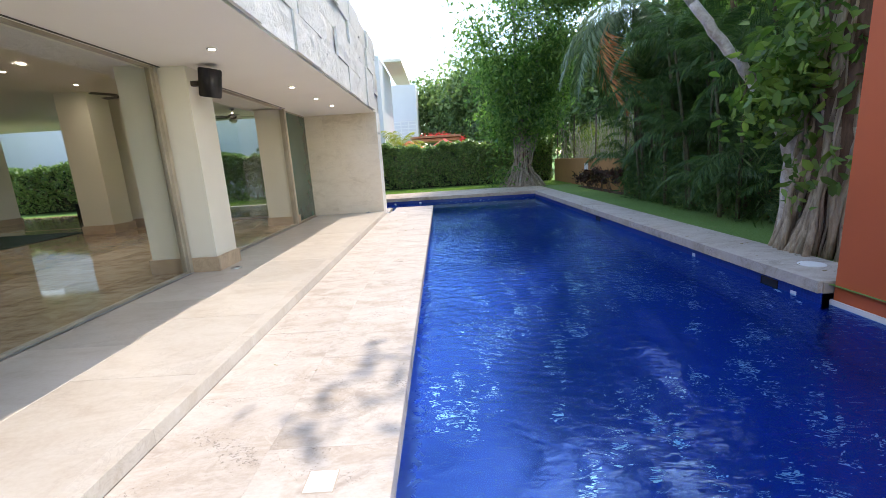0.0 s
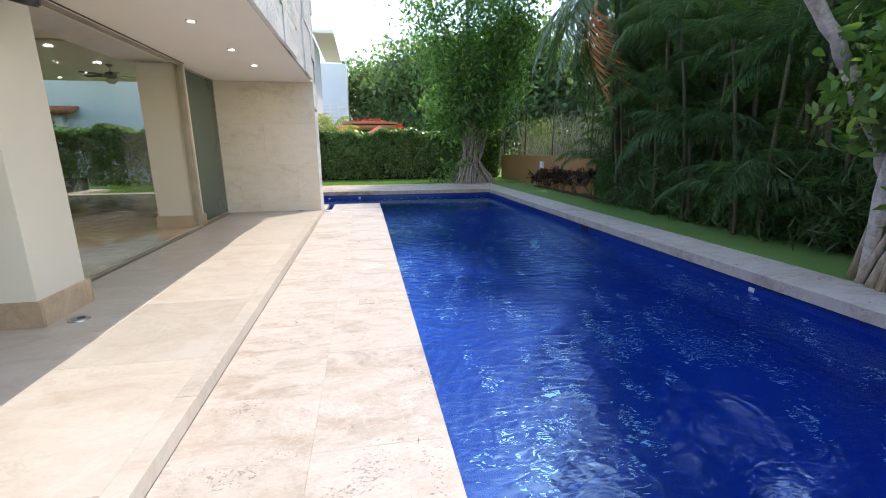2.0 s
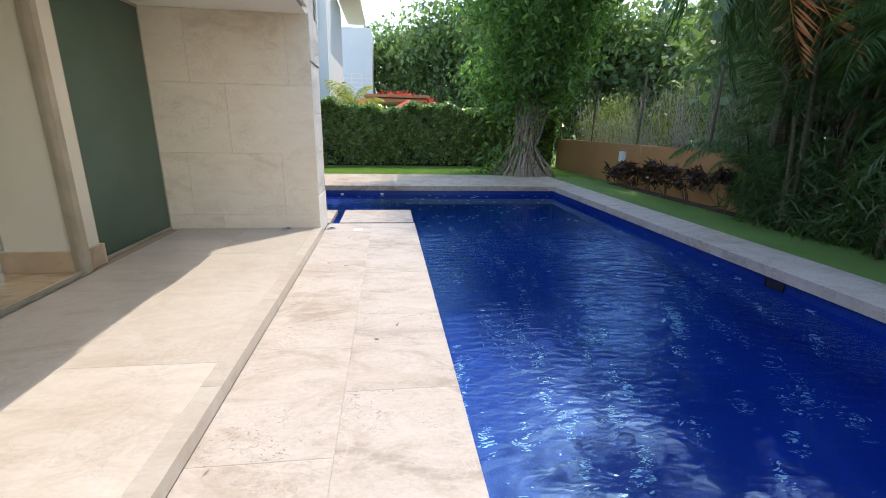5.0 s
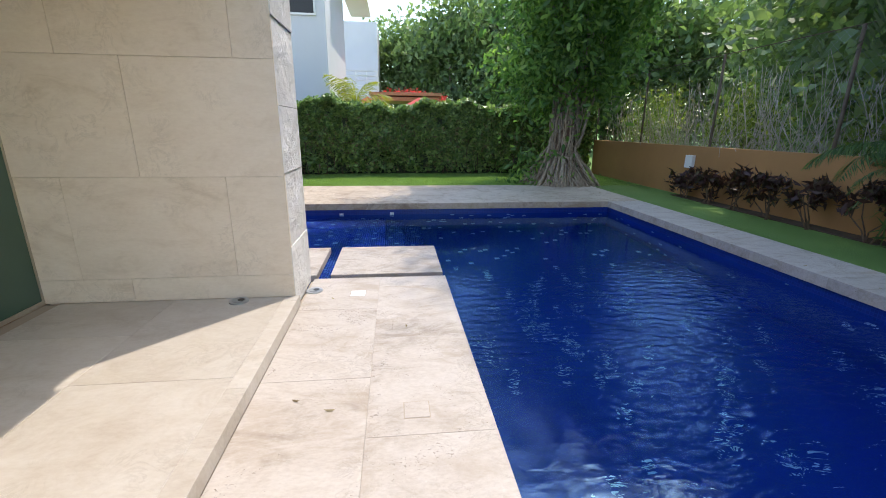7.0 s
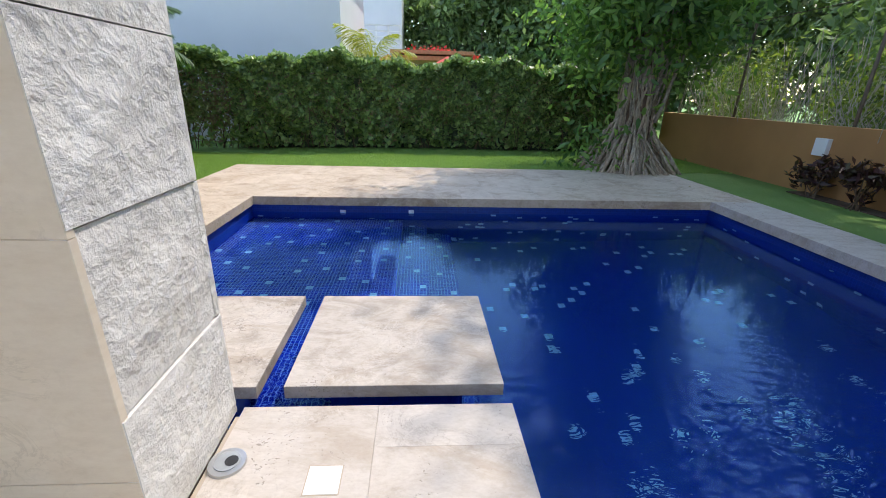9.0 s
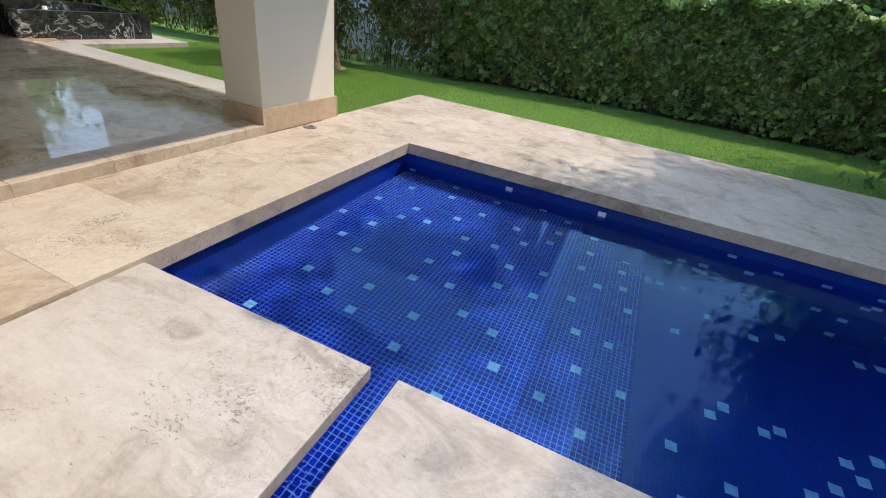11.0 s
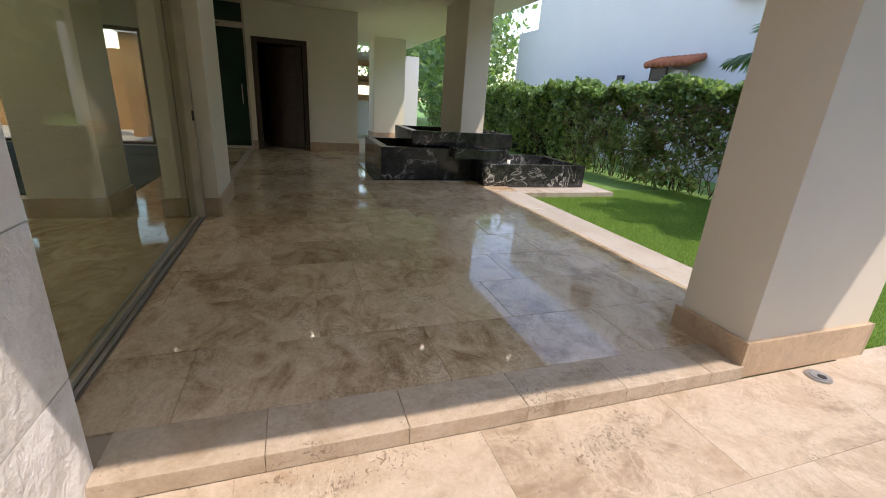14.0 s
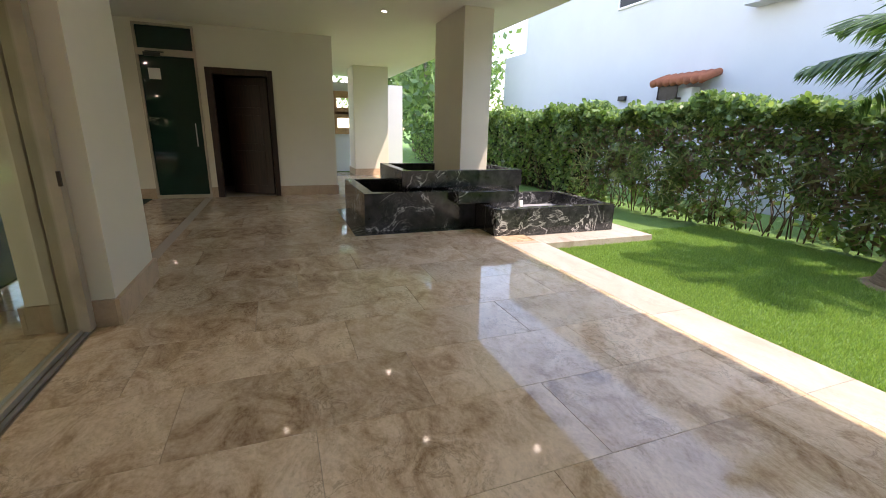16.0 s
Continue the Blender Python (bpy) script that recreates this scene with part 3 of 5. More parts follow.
# ---- orange pillar ----
op = base("orange_pillar", 4.15, 3.5, -0.3, "orange stucco pillar with a white foot at the pool edge", "pillar")
local(boxes("shaft", M_ORANGE, None, (3.74, 4.7, 2.9, 3.92, -0.27, 5.0), bevel=0.008), op)
local(boxes("foot", M_WHITEBAND, None, (3.725, 4.72, 2.88, 3.94, -0.335, -0.27), label="white painted foot"), op)
local(boxes("plinth", M_TILEFAR, None, (3.73, 4.72, 2.885, 3.94, -1.6, -0.335), label="blue mosaic plinth"), op)


# ---- glazing ----
def pane(name, label, x0, x1, y0, y1, z0, z1, material=M_GLASS, frame_w=0.035, axis="y", shade=False):
    ob = base(name, (x0 + x1) / 2, (y0 + y1) / 2, z0, label, "glass door", "sliding glass doors")
    g = local(boxes("pane", material, None, (x0, x1, y0, y1, z0 + 0.02, z1)), ob)
    g.visible_shadow = shade
    w = frame_w
    if axis == "y":
        dims = ((x0 - 0.012, x1 + 0.012, y0, y0 + w, z0, z1), (x0 - 0.012, x1 + 0.012, y1 - w, y1, z0, z1), (x0 - 0.012, x1 + 0.012, y0 + w, y1 - w, z1 - w, z1), (x0 - 0.012, x1 + 0.012, y0 + w, y1 - w, z0, z0 + w))
    else:
        dims = ((x0, x0 + w, y0 - 0.012, y1 + 0.012, z0, z1), (x1 - w, x1, y0 - 0.012, y1 + 0.012, z0, z1), (x0 + w, x1 - w, y0 - 0.012, y1 + 0.012, z1 - w, z1), (x0 + w, x1 - w, y0 - 0.012, y1 + 0.012, z0, z0 + w))
    for d in dims:
        local(boxes("frame_bar", M_FRAME, None, d), ob)
    return ob


pane("sliding_door", "clear sliding glass door in a pale frame", -3.46, -3.45, -0.8, 5.52, 0.0, 2.62)
pane("sliding_door", "clear sliding glass door in a pale frame", -3.46, -3.45, 6.22, 9.94, 0.0, 2.62)
pane("fixed_window", "green filmed fixed glass pane", -3.53, -3.52, 10.26, 11.72, 0.0, 2.62, M_GREENGLASS, 0.03, shade=True)
pane("sliding_door", "clear sliding glass door opening on the terrace", -8.06, -4.36, 12.06, 12.07, 0.0, CEIL_Z, M_TINTGLASS, axis="x")
for k, (x0, x1, y0, y1) in enumerate(((-8.06, -4.36, 12.0, 12.025), (-8.06, -4.36, 12.05, 12.075), (-8.06, -4.36, 12.10, 12.125), (-3.43, -3.41, -5, 9.95), (-3.49, -3.47, -5, 9.95))):
    structure(boxes("trim_track", M_STEEL, None, (x0, x1, y0, y1, 0.0, 0.012)), "metal sliding door track set in the floor", "track")
# ---- doors in the west wall ----
dr = base("wooden_door", -14.6, 12.88, 0, "dark stained wooden door standing ajar in its frame", "door")
local(boxes("frame", M_WOOD, None, (-14.75, -14.55, 12.26, 12.38, 0, 2.58), (-14.75, -14.55, 13.40, 13.50, 0, 2.58), (-14.75, -14.55, 12.38, 13.40, 2.46, 2.58), bevel=0.006), dr)
leaf_ob = boxes("leaf", M_WOOD, dr, (-1.0, 0.0, -0.025, 0.025, 0.01, 2.45), bevel=0.006)
leaf_ob.matrix_basis = pose(-0.1, 0.50, 0, 0, 0, 58)
for z0, z1 in ((0.2, 0.95), (1.1, 1.7), (1.85, 2.3)):
    pn = boxes("panel", M_WOOD, leaf_ob, (-0.85, -0.15, -0.038, 0.038, z0, z1), bevel=0.012)
gd = base("glass_door", -14.6, 11.64, 0, "green tinted glass door with a transom above", "door")
local(boxes("frame", M_FRAME, None, (-14.68, -14.56, 11.14, 11.18, 0, 3.28), (-14.68, -14.56, 12.10, 12.14, 0, 3.28), (-14.68, -14.56, 11.18, 12.10, 3.24, 3.28), (-14.68, -14.56, 11.18, 12.10, 2.72, 2.84), (-14.68, -14.56, 11.18, 12.10, 0.0, 0.07)), gd)
local(boxes("door_pane", M_DOORGLASS, None, (-14.63, -14.62, 11.18, 12.10, 0.07, 2.72)), gd)
local(boxes("transom_pane", M_DOORGLASS, None, (-14.63, -14.62, 11.18, 12.10, 2.84, 3.24)), gd)
local(boxes("handle", M_STEEL, None, (-14.57, -14.545, 11.98, 12.0, 1.05, 1.5), bevel=0.004, label="upright steel pull handle"), gd)
local(boxes("closer", M_BLACK, None, (-14.56, -14.49, 11.28, 11.55, 2.70, 2.77), (-14.5, -14.47, 11.32, 11.62, 2.76, 2.785), label="black door closer"), gd)
local(boxes("notice", M_PVC, None, (-14.612, -14.608, 11.3, 11.5, 2.3, 2.5), label="pale paper notice"), gd)

# ---- west window and what stands behind it ----
ww2 = base("garden_window", -14.75, 8.3, 0.02, "tall dark-framed garden window in the far room wall", "window")
for d in ((-14.80, -14.70, 6.6, 6.68, 0.02, 2.52), (-14.80, -14.70, 9.95, 10.05, 0.02, 2.52), (-14.80, -14.70, 8.27, 8.35, 0.02, 2.44), (-14.80, -14.70, 6.68, 9.95, 2.44, 2.52), (-14.80, -14.70, 6.68, 9.95, 0.02, 0.08)):
    local(boxes("window_frame", M_BRONZE, None, d, bevel=0.004), ww2)
for y0, y1 in ((6.68, 8.27), (8.35, 9.95)):
    local(boxes("pane", M_GLASS, None, (-14.755, -14.745, y0, y1, 0.08, 2.44)), ww2).visible_shadow = False
structure(boxes("wall_court", M_OCHRE, None, (-19.4, -19.2, 3.0, 9.9, -0.2, 2.3)), "ochre stucco courtyard wall outside the window", "wall")
cp = base("court_pillar", -17.3, 9.0, -0.12, "warm orange-yellow stucco pillar in the courtyard", "pillar")
local(boxes("shaft", M_OCHRE, None, (-17.5, -17.15, 8.85, 9.2, -0.12, 2.6), bevel=0.008), cp)
local(boxes("cap", M_WHITEBAND, None, (-17.56, -17.09, 8.79, 9.26, 2.6, 2.7), bevel=0.008), cp)
structure(boxes("pavement_court", M_DECK, None, (-19.2, -14.9, 3.0, 10.4, -0.2, -0.06)), "pale stone courtyard paving", "pavement")

# ---- interior ----
structure(boxes("carpet", M_TURFROOM, None, (-14.5, -9.3, 4.0, 11.05, -0.01, 0.016)), "dark green carpet on the indoor floor", "carpet")


# ---- door furniture ----
def latch(x, y, z, m):
    ob = base("door_latch", x, y, z, "small bronze latch on the sliding door frame", "latch", "door latches")
    b = boxes("plate", M_BRONZE, ob, (-0.012, 0.012, -0.01, 0.01, -0.05, 0.05), bevel=0.003)
    b.matrix_basis = m
    return ob


for z in (1.12,):
    latch(-3.42, 5.545, z, pose(0, 0, 0))
    latch(-8.03, 12.14, z, pose(0, 0, 0))
dj = base("door_frame", -8.08, 12.05, 0, "pale sliding door frame stacked against the column", "door frame")
for k, y in enumerate((11.92, 12.0, 12.08)):
    local(boxes("frame_bar", M_FRAME, None, (-8.115, -8.045 + 0.012 * k, y, y + 0.06, 0.012, CEIL_Z), bevel=0.003), dj)
for y in (5.555, 9.95):
    jf = base("door_frame", -3.46, y, 0, "pale sliding door frame fixed to the column", "door frame")
    for k, x in enumerate((-3.52, -3.455)):
        local(boxes("frame_bar", M_FRAME, None, (x, x + 0.05, y - 0.03 - 0.012 * k, y + 0.028, 0.012, 2.61), bevel=0.003), jf)
for x in (-3.40, -3.47, -3.54):
    structure(boxes("trim_ceiling_track", M_BRONZE, None, (x, x + 0.022, -5, 9.95, 2.612, 2.622)), "dark sliding door track set in the soffit", "track")


# ---- fountain ----
fo = base("fountain", -11.2, 16.4, 0, "three-tier black marble fountain with white veins", "fountain")


def basin(x0, x1, y0, y1, z0, z1, t, floor_mat):
    for d in ((x1 - t, x1, y0, y1, z0, z1), (x0, x0 + t, y0, y1, z0, z1), (x0 + t, x1 - t, y0, y0 + t, z0, z1), (x0 + t, x1 - t, y1 - t, y1, z0, z1)):
        local(boxes("side_slab", M_MARBLE, None, d, bevel=0.005), fo)
    local(boxes("basin_floor", floor_mat, None, (x0 + t, x1 - t, y0 + t, y1 - t, z0, z0 + max(0.05, (z1 - z0) * 0.45))), fo)


basin(-11.55, -9.88, 16.40, 18.55, -0.02, 0.40, 0.15, M_GREYMORTAR)
basin(-12.55, -10.58, 14.62, 16.39, 0.0, 0.58, 0.15, M_MARBLE)
basin(-12.60, -11.0, 15.30, 17.45, 0.585, 0.86, 0.13, M_MARBLE)
local(boxes("plinth_block", M_MARBLE, None, (-12.58, -11.02, 16.41, 17.43, 0.0, 0.582), bevel=0.006), fo)
local(boxes("spill_lip", M_MARBLE, None, (-11.0, -10.35, 16.0, 16.95, 0.42, 0.6), bevel=0.006), fo)
local(boxes("border_strip", M_MARBLE, None, (-12.6, -10.42, 14.45, 14.62, 0.001, 0.012)), fo)
local(boxes("border_strip", M_MARBLE, None, (-10.58, -10.42, 14.62, 16.40, 0.001, 0.012)), fo)
bm = bmesh.new()
disc(bm, -10.55, 17.2, 0.1, 0.035, 0.30, 14)
local(part("pipe", bm, M_PVC, None, "short white pipe stub", True), fo)
structure(boxes("pavement_plinth", M_DECK, None, (-11.9, -9.42, 16.91, 18.95, -0.3, -0.025), bevel=0.006), "pale travertine plinth under the fountain", "plinth")


# ---- fittings ----
def downlight(x, y, z):
    ob = base("downlight", x, y, z, "small round recessed ceiling downlight, lit", "downlight", "ceiling downlights")
    bm = bmesh.new()
    disc(bm, 0, 0, -0.008, 0.055, 0.012, 20)
    part("rim", bm, M_STEEL, ob)
    bm = bmesh.new()
    disc(bm, 0, 0, -0.012, 0.036, 0.006, 16)
    part("lamp", bm, M_LED, ob)
    return ob


dl = downlight(-2.38, 7.47, 2.62)
for x, y, z in ((-2.36, 8.82, 2.62), (-2.33, 9.95, 2.62), (-2.40, 4.98, 2.62), (-10.9, 13.3, CEIL_Z), (-9.95, 15.4, CEIL_Z), (-12.1, 15.3, CEIL_Z), (-7.88, 8.33, CEIL_Z), (-5.99, 7.54, CEIL_Z), (-7.73, 9.75, CEIL_Z), (-6.0, 13.9, CEIL_Z), (-8.2, 13.4, CEIL_Z), (-9.2, 17.0, CEIL_Z)):
    copy_thing(dl, pose(x, y, z))


def uplight(x, y, z):
    ob = base("floor_uplight", x, y, z, "round grey metal uplight set in the stone floor", "uplight", "floor uplights")
    bm = bmesh.new()
    disc(bm, 0, 0, -0.02, 0.078, 0.032, 28, 0.072)
    part("ring", bm, M_STEEL, ob)
    bm = bmesh.new()
    disc(bm, 0, 0, 0.008, 0.050, 0.008, 24)
    part("lens", bm, M_GALV, ob)
    # off-centre black disc: the hollow's shaded crescent put into colour
    bm = bmesh.new()
    disc(bm, 0.018, 0, 0.014, 0.026, 0.004, 18)
    part("lamp_well", bm, M_BLACK, ob)
    return ob


ul = uplight(-3.87, 12.46, DECK_Z)
for x, y, z in ((-4.16, 16.28, DECK_Z), (-2.04, 11.62, 0.0), (-1.53, 12.03, DECK_Z), (-2.9, 5.72, 0.0)):
    copy_thing(ul, pose(x, y, z))


def speaker():
    ob = base("wall_speaker", -3.02, 5.72, 2.42, "black outdoor loudspeaker on a wall bracket", "speaker")
    bm = bmesh.new()
    prof = [(-0.13, 0.0), (0.13, 0.0), (0.10, 0.16), (0.04, 0.21), (-0.04, 0.21), (-0.10, 0.16)]
    lo = [bm.verts.new((x * 0.92, -y, -0.17)) for x, y in prof]
    hi = [bm.verts.new((x, -y, 0.17)) for x, y in prof]
    bm.faces.new(lo)
    bm.faces.new(hi[::-1])
    for i in range(6):
        bm.faces.new((lo[i], hi[i], hi[(i + 1) % 6], lo[(i + 1) % 6]))
    bmesh.ops.recalc_face_normals(bm, faces=bm.faces)
    bmesh.ops.bevel(bm, geom=list(bm.edges), offset=0.012, segments=2, affect="EDGES")
    b = part("body", bm, M_BLACK, ob, "", True)
    b.matrix_basis = pose(0.14, -0.02, 0, 12, 0, 65)
    br = boxes("bracket", M_BRONZE, ob, (-0.08, 0.06, -0.03, 0.03, -0.03, 0.03), (-0.09, -0.07, -0.05, 0.05, -0.08, 0.08))
    return ob


speaker()


def fan(x, y):
    ob = base("ceiling_fan", x, y, CEIL_Z, "dark bronze ceiling fan with a frosted lamp bowl", "ceiling fan")
    bm = bmesh.new()
    tube(bm, [(0, 0, 0), (0, 0, -0.03), (0, 0, -0.05)], [0.07, 0.07, 0.02], 16)
    tube(bm, [(0, 0, -0.04), (0, 0, -0.18)], [0.014, 0.014], 10)
    part("rod", bm, M_BRONZE, ob, "", True)
    bm = bmesh.new()
    tube(bm, [(0, 0, -0.17), (0, 0, -0.20), (0, 0, -0.27), (0, 0, -0.31), (0, 0, -0.34)], [0.05, 0.12, 0.13, 0.09, 0.07], 20)
    part("motor", bm, M_BRONZE, ob, "", True)
    bm = bmesh.new()
    tube(bm, [(0, 0, -0.34), (0, 0, -0.37), (0, 0, -0.43), (0, 0, -0.46)], [0.12, 0.13, 0.09, 0.02], 20)
    part("lamp_bowl", bm, M_FROST, ob, "frosted glass bowl", True)
    for k in range(5):
        bl = boxes("blade", M_WOOD, ob, (0.2, 0.68, -0.065, 0.065, -0.004, 0.004), (0.1, 0.24, -0.02, 0.02, -0.006, 0.002), bevel=0.003)
        bl.matrix_basis = pose(0, 0, -0.26, 0, 0, 20 + 72 * k) @ pose(0, 0, 0, 10, 0, 0)
    bm = bmesh.new()
    tube(bm, [(0.03, 0, -0.45), (0.03, 0, -0.70)], [0.004, 0.004], 6)
    disc(bm, 0.03, 0, -0.73, 0.012, 0.03, 8)
    part("pull_chain", bm, M_STEEL, ob)
    return ob


fan(-6.75, 14.7)
fan_in = fan(-6.81, 9.93)


# ---- plants: palms ----
def frond_mesh(name, length, leaflet, droop, count, material, lift=0.55, blade=0.0095):
    """One feather leaf along +x that rises and then bends down."""
    q = []
    for i in range(count):
        s = 0.12 + 0.88 * i / (count - 1)
        p = np.array([length * s * (1 - 0.18 * droop * s), 0, length * (lift * s - droop * s * s)])
        env = math.sin(math.pi * min(1.0, 0.12 + 0.86 * s)) ** 0.6
        for side in (-1, 1):
            L = leaflet * env * (0.85 + 0.3 * RNG.random())
            d = np.array([0.55 + 0.15 * RNG.normal(), side * 0.8, -0.30 - 0.5 * droop * RNG.random()])
            d /= np.linalg.norm(d)
            w = np.cross(d, np.array([0, side * 0.4, 1.0]))
            w = w / np.linalg.norm(w) * blade * (1 + leaflet)
            sag = np.array([0, 0, -0.22 * L])
            q.append([p - w * 0.5, p + d * L * 0.5 - w, p + d * L + sag, p + d * L * 0.5 + w])
    for i in range(10):
        a, b = (0.0 + 0.1 * i), (0.1 + 0.1 * i)
        pa = np.array([length * a * (1 - 0.18 * droop * a), 0, length * (lift * a - droop * a * a)])
        pb = np.array([length * b * (1 - 0.18 * droop * b), 0, length * (lift * b - droop * b * b)])
        w = np.array([0, 0.016 * (1.1 - a), 0])
        q.append([pa - w, pb - w, pb + w, pa + w])
    return quads_mesh(name, np.array(q), material)


F_COCO = [frond_mesh("frond", 2.6, 0.62, 0.9, 60, L_PALMGREY, 0.45), frond_mesh("frond", 2.4, 0.6, 1.2, 56, L_PALM, 0.5)]
F_ARECA = [frond_mesh("frond", 1.9, 0.46, 0.75, 62, L_PALM, 0.75, 0.0062), frond_mesh("frond", 2.2, 0.46, 1.0, 66, L_PALM, 0.8, 0.0062)]
F_STIFF = [frond_mesh("frond", 1.65, 0.55, 0.55, 60, L_PALM, 0.55, 0.013), frond_mesh("frond", 1.5, 0.52, 0.7, 56, L_PALM, 0.65, 0.013)]
F_YEL = [frond_mesh("frond", 1.25, 0.40, 0.7, 24, L_PALMYEL, 0.8)]
F_DEADF = [frond_mesh("frond", 2.0, 0.55, 1.0, 40, L_DEAD, 0.15)]


def palm(name, x, y, z, tops, fronds, meshes, label, bend=0.0, radius=0.06, spread=(0, 360), tilt=(-15, 35), scale=(0.8, 1.15), group="palms"):
    ob = base(name, x, y, z, label, "palm tree", group)
    for i, h in enumerate(tops):
        a = random.uniform(0, math.tau)
        r = 0.0 if len(tops) == 1 else random.uniform(0.08, 0.5)
        foot = Vector((r * math.cos(a), r * math.sin(a), 0))
        lean = Vector((math.cos(a), math.sin(a), 0)) * (0.12 * h if len(tops) > 1 else 0) + Vector((bend, 0, 0)) * h
        pts = [foot + lean * (k / 6) ** 1.5 + Vector((0, 0, h * k / 6)) for k in range(7)]
        bm = bmesh.new()
        tube(bm, pts, [radius * (1.25 - 0.08 * k) for k in range(7)], 9)
        part("trunk", bm, B_STEM, ob, "", True)
        for k in range(fronds):
            me = meshes[k % len(meshes)]
            f = new("frond", me)
            f.parent = ob
            az = random.uniform(*spread)
            f.matrix_basis = Matrix.Translation(pts[-1]) @ pose(0, 0, 0, 0, 0, az) @ pose(0, 0, 0, random.uniform(-15, 15), random.uniform(*tilt), 0) @ Matrix.Scale(random.uniform(*scale), 4)
    return ob


palm("coconut_palm", 5.75, 12.4, -0.1, (5.0,), 22, F_COCO, "tall palm with long drooping grey-green fronds over the lawn", -0.06, 0.11, (60, 300), (-5, 48), (0.9, 1.2))
dead = base("dead_palm_frond", 4.35, 11.3, 4.35, "dry orange-brown palm frond hanging down", "palm frond")
f = new("frond", F_DEADF[0])
f.parent = dead
f.matrix_basis = pose(0, 0, 0, 0, 58, 190) @ Matrix.Scale(0.95, 4)
f2 = new("frond", F_DEADF[0])
f2.parent = dead
f2.matrix_basis = pose(0.1, 0.2, 0, 30, 66, 215)
spots = ((5.7, 7.0), (6.6, 7.6), (5.6, 8.1), (6.4, 8.9), (5.65, 9.3), (6.8, 10.2), (5.7, 10.5), (6.5, 11.5), (5.75, 11.8), (5.8, 12.7), (7.4, 8.4), (7.6, 11.8), (7.2, 13.2), (7.9, 6.6), (8.2, 9.8))
for i, (x, y) in enumerate(spots):
    palm("areca_palm", x + 0.12, y, -0.1, [random.uniform(0.2, 3.9) for k in range(9)], 9, F_ARECA, "dense dark green clumping palm beside the lawn", 0.0, 0.032, (0, 360), (-45, 18), (0.42, 0.78), "areca palms")
ux = RNG.uniform(5.45, 5.93, 230)
uy = RNG.uniform(6.3, 12.9, 230)
uz = RNG.uniform(0.0, 1.0, 230) ** 1.3 * (1.5 - 1.2 * (5.93 - ux))
us = new("low_shrubs", leaves_mesh("low_shrubs", clumps(15000, np.stack([ux, uy, uz], 1), 0.13), 0.30, 0.022, L_PALM, 0.5, 0.5))
tagged(us, "dark tangled undergrowth below the clumping palms", "shrubs", "", "stuff")
palm("young_palm", -2.05, 23.85, -0.1, (2.2,), 17, F_YEL, "small yellow-green palm behind the hedge", 0.0, 0.06, tilt=(-45, 15), scale=(0.9, 1.2))
gp = base("garden_palm", -6.86, 20.05, -0.12, "stout ringed palm with stiff dark feather fronds in the lawn", "palm tree", "palms")
bm = bmesh.new()
steps = 34
tube(bm, [(0.0015 * k, 0, 1.72 * k / steps) for k in range(steps + 1)], [(0.27 * math.exp(-k / 5.0) * 0.35 + 0.205 - 0.0026 * k) * (1.0 + 0.025 * (k % 2)) for k in range(steps + 1)], 20)
part("trunk", bm, B_RINGED, gp, "brown ringed trunk with a flared foot", True)
bm = bmesh.new()
tube(bm, [(0.05, 0, 1.70), (0.05, 0, 1.85), (0.05, 0, 2.35), (0.05, 0, 2.6)], [0.14, 0.17, 0.11, 0.04], 14)
part("crownshaft", bm, L_CROWNSHAFT, gp, "pale grey-green leaf bases", True)
bm = bmesh.new()
disc(bm, 0, 0, -0.01, 0.44, 0.035, 22, 0.36)
part("root_collar", bm, M_EARTH, gp, "tan earth ring round the foot")
for k in range(15):
    fr = new("frond", F_STIFF[k % 2])
    fr.parent = gp
    fr.matrix_basis = pose(0.05, 0, 2.25 + 0.02 * k, 0, 0, 137.5 * k + 20) @ pose(0, 0, 0, random.uniform(-12, 12), 16 - 4.2 * k + random.uniform(-5, 5), 0) @ Matrix.Scale(random.uniform(0.9, 1.1), 4)



# ---- plants: trees ----
def limb(bm, a, b, r0, r1, wob=0.12, n=7, sides=8):
    a, b = Vector(a), Vector(b)
    pts = []
    for k in range(n):
        t = k / (n - 1)
        off = Vector((random.uniform(-1, 1), random.uniform(-1, 1), random.uniform(-0.4, 0.4))) * wob * math.sin(math.pi * t)
        pts.append(a.lerp(b, t) + off)
    tube(bm, pts, [r0 + (r1 - r0) * k / (n - 1) for k in range(n)], sides)


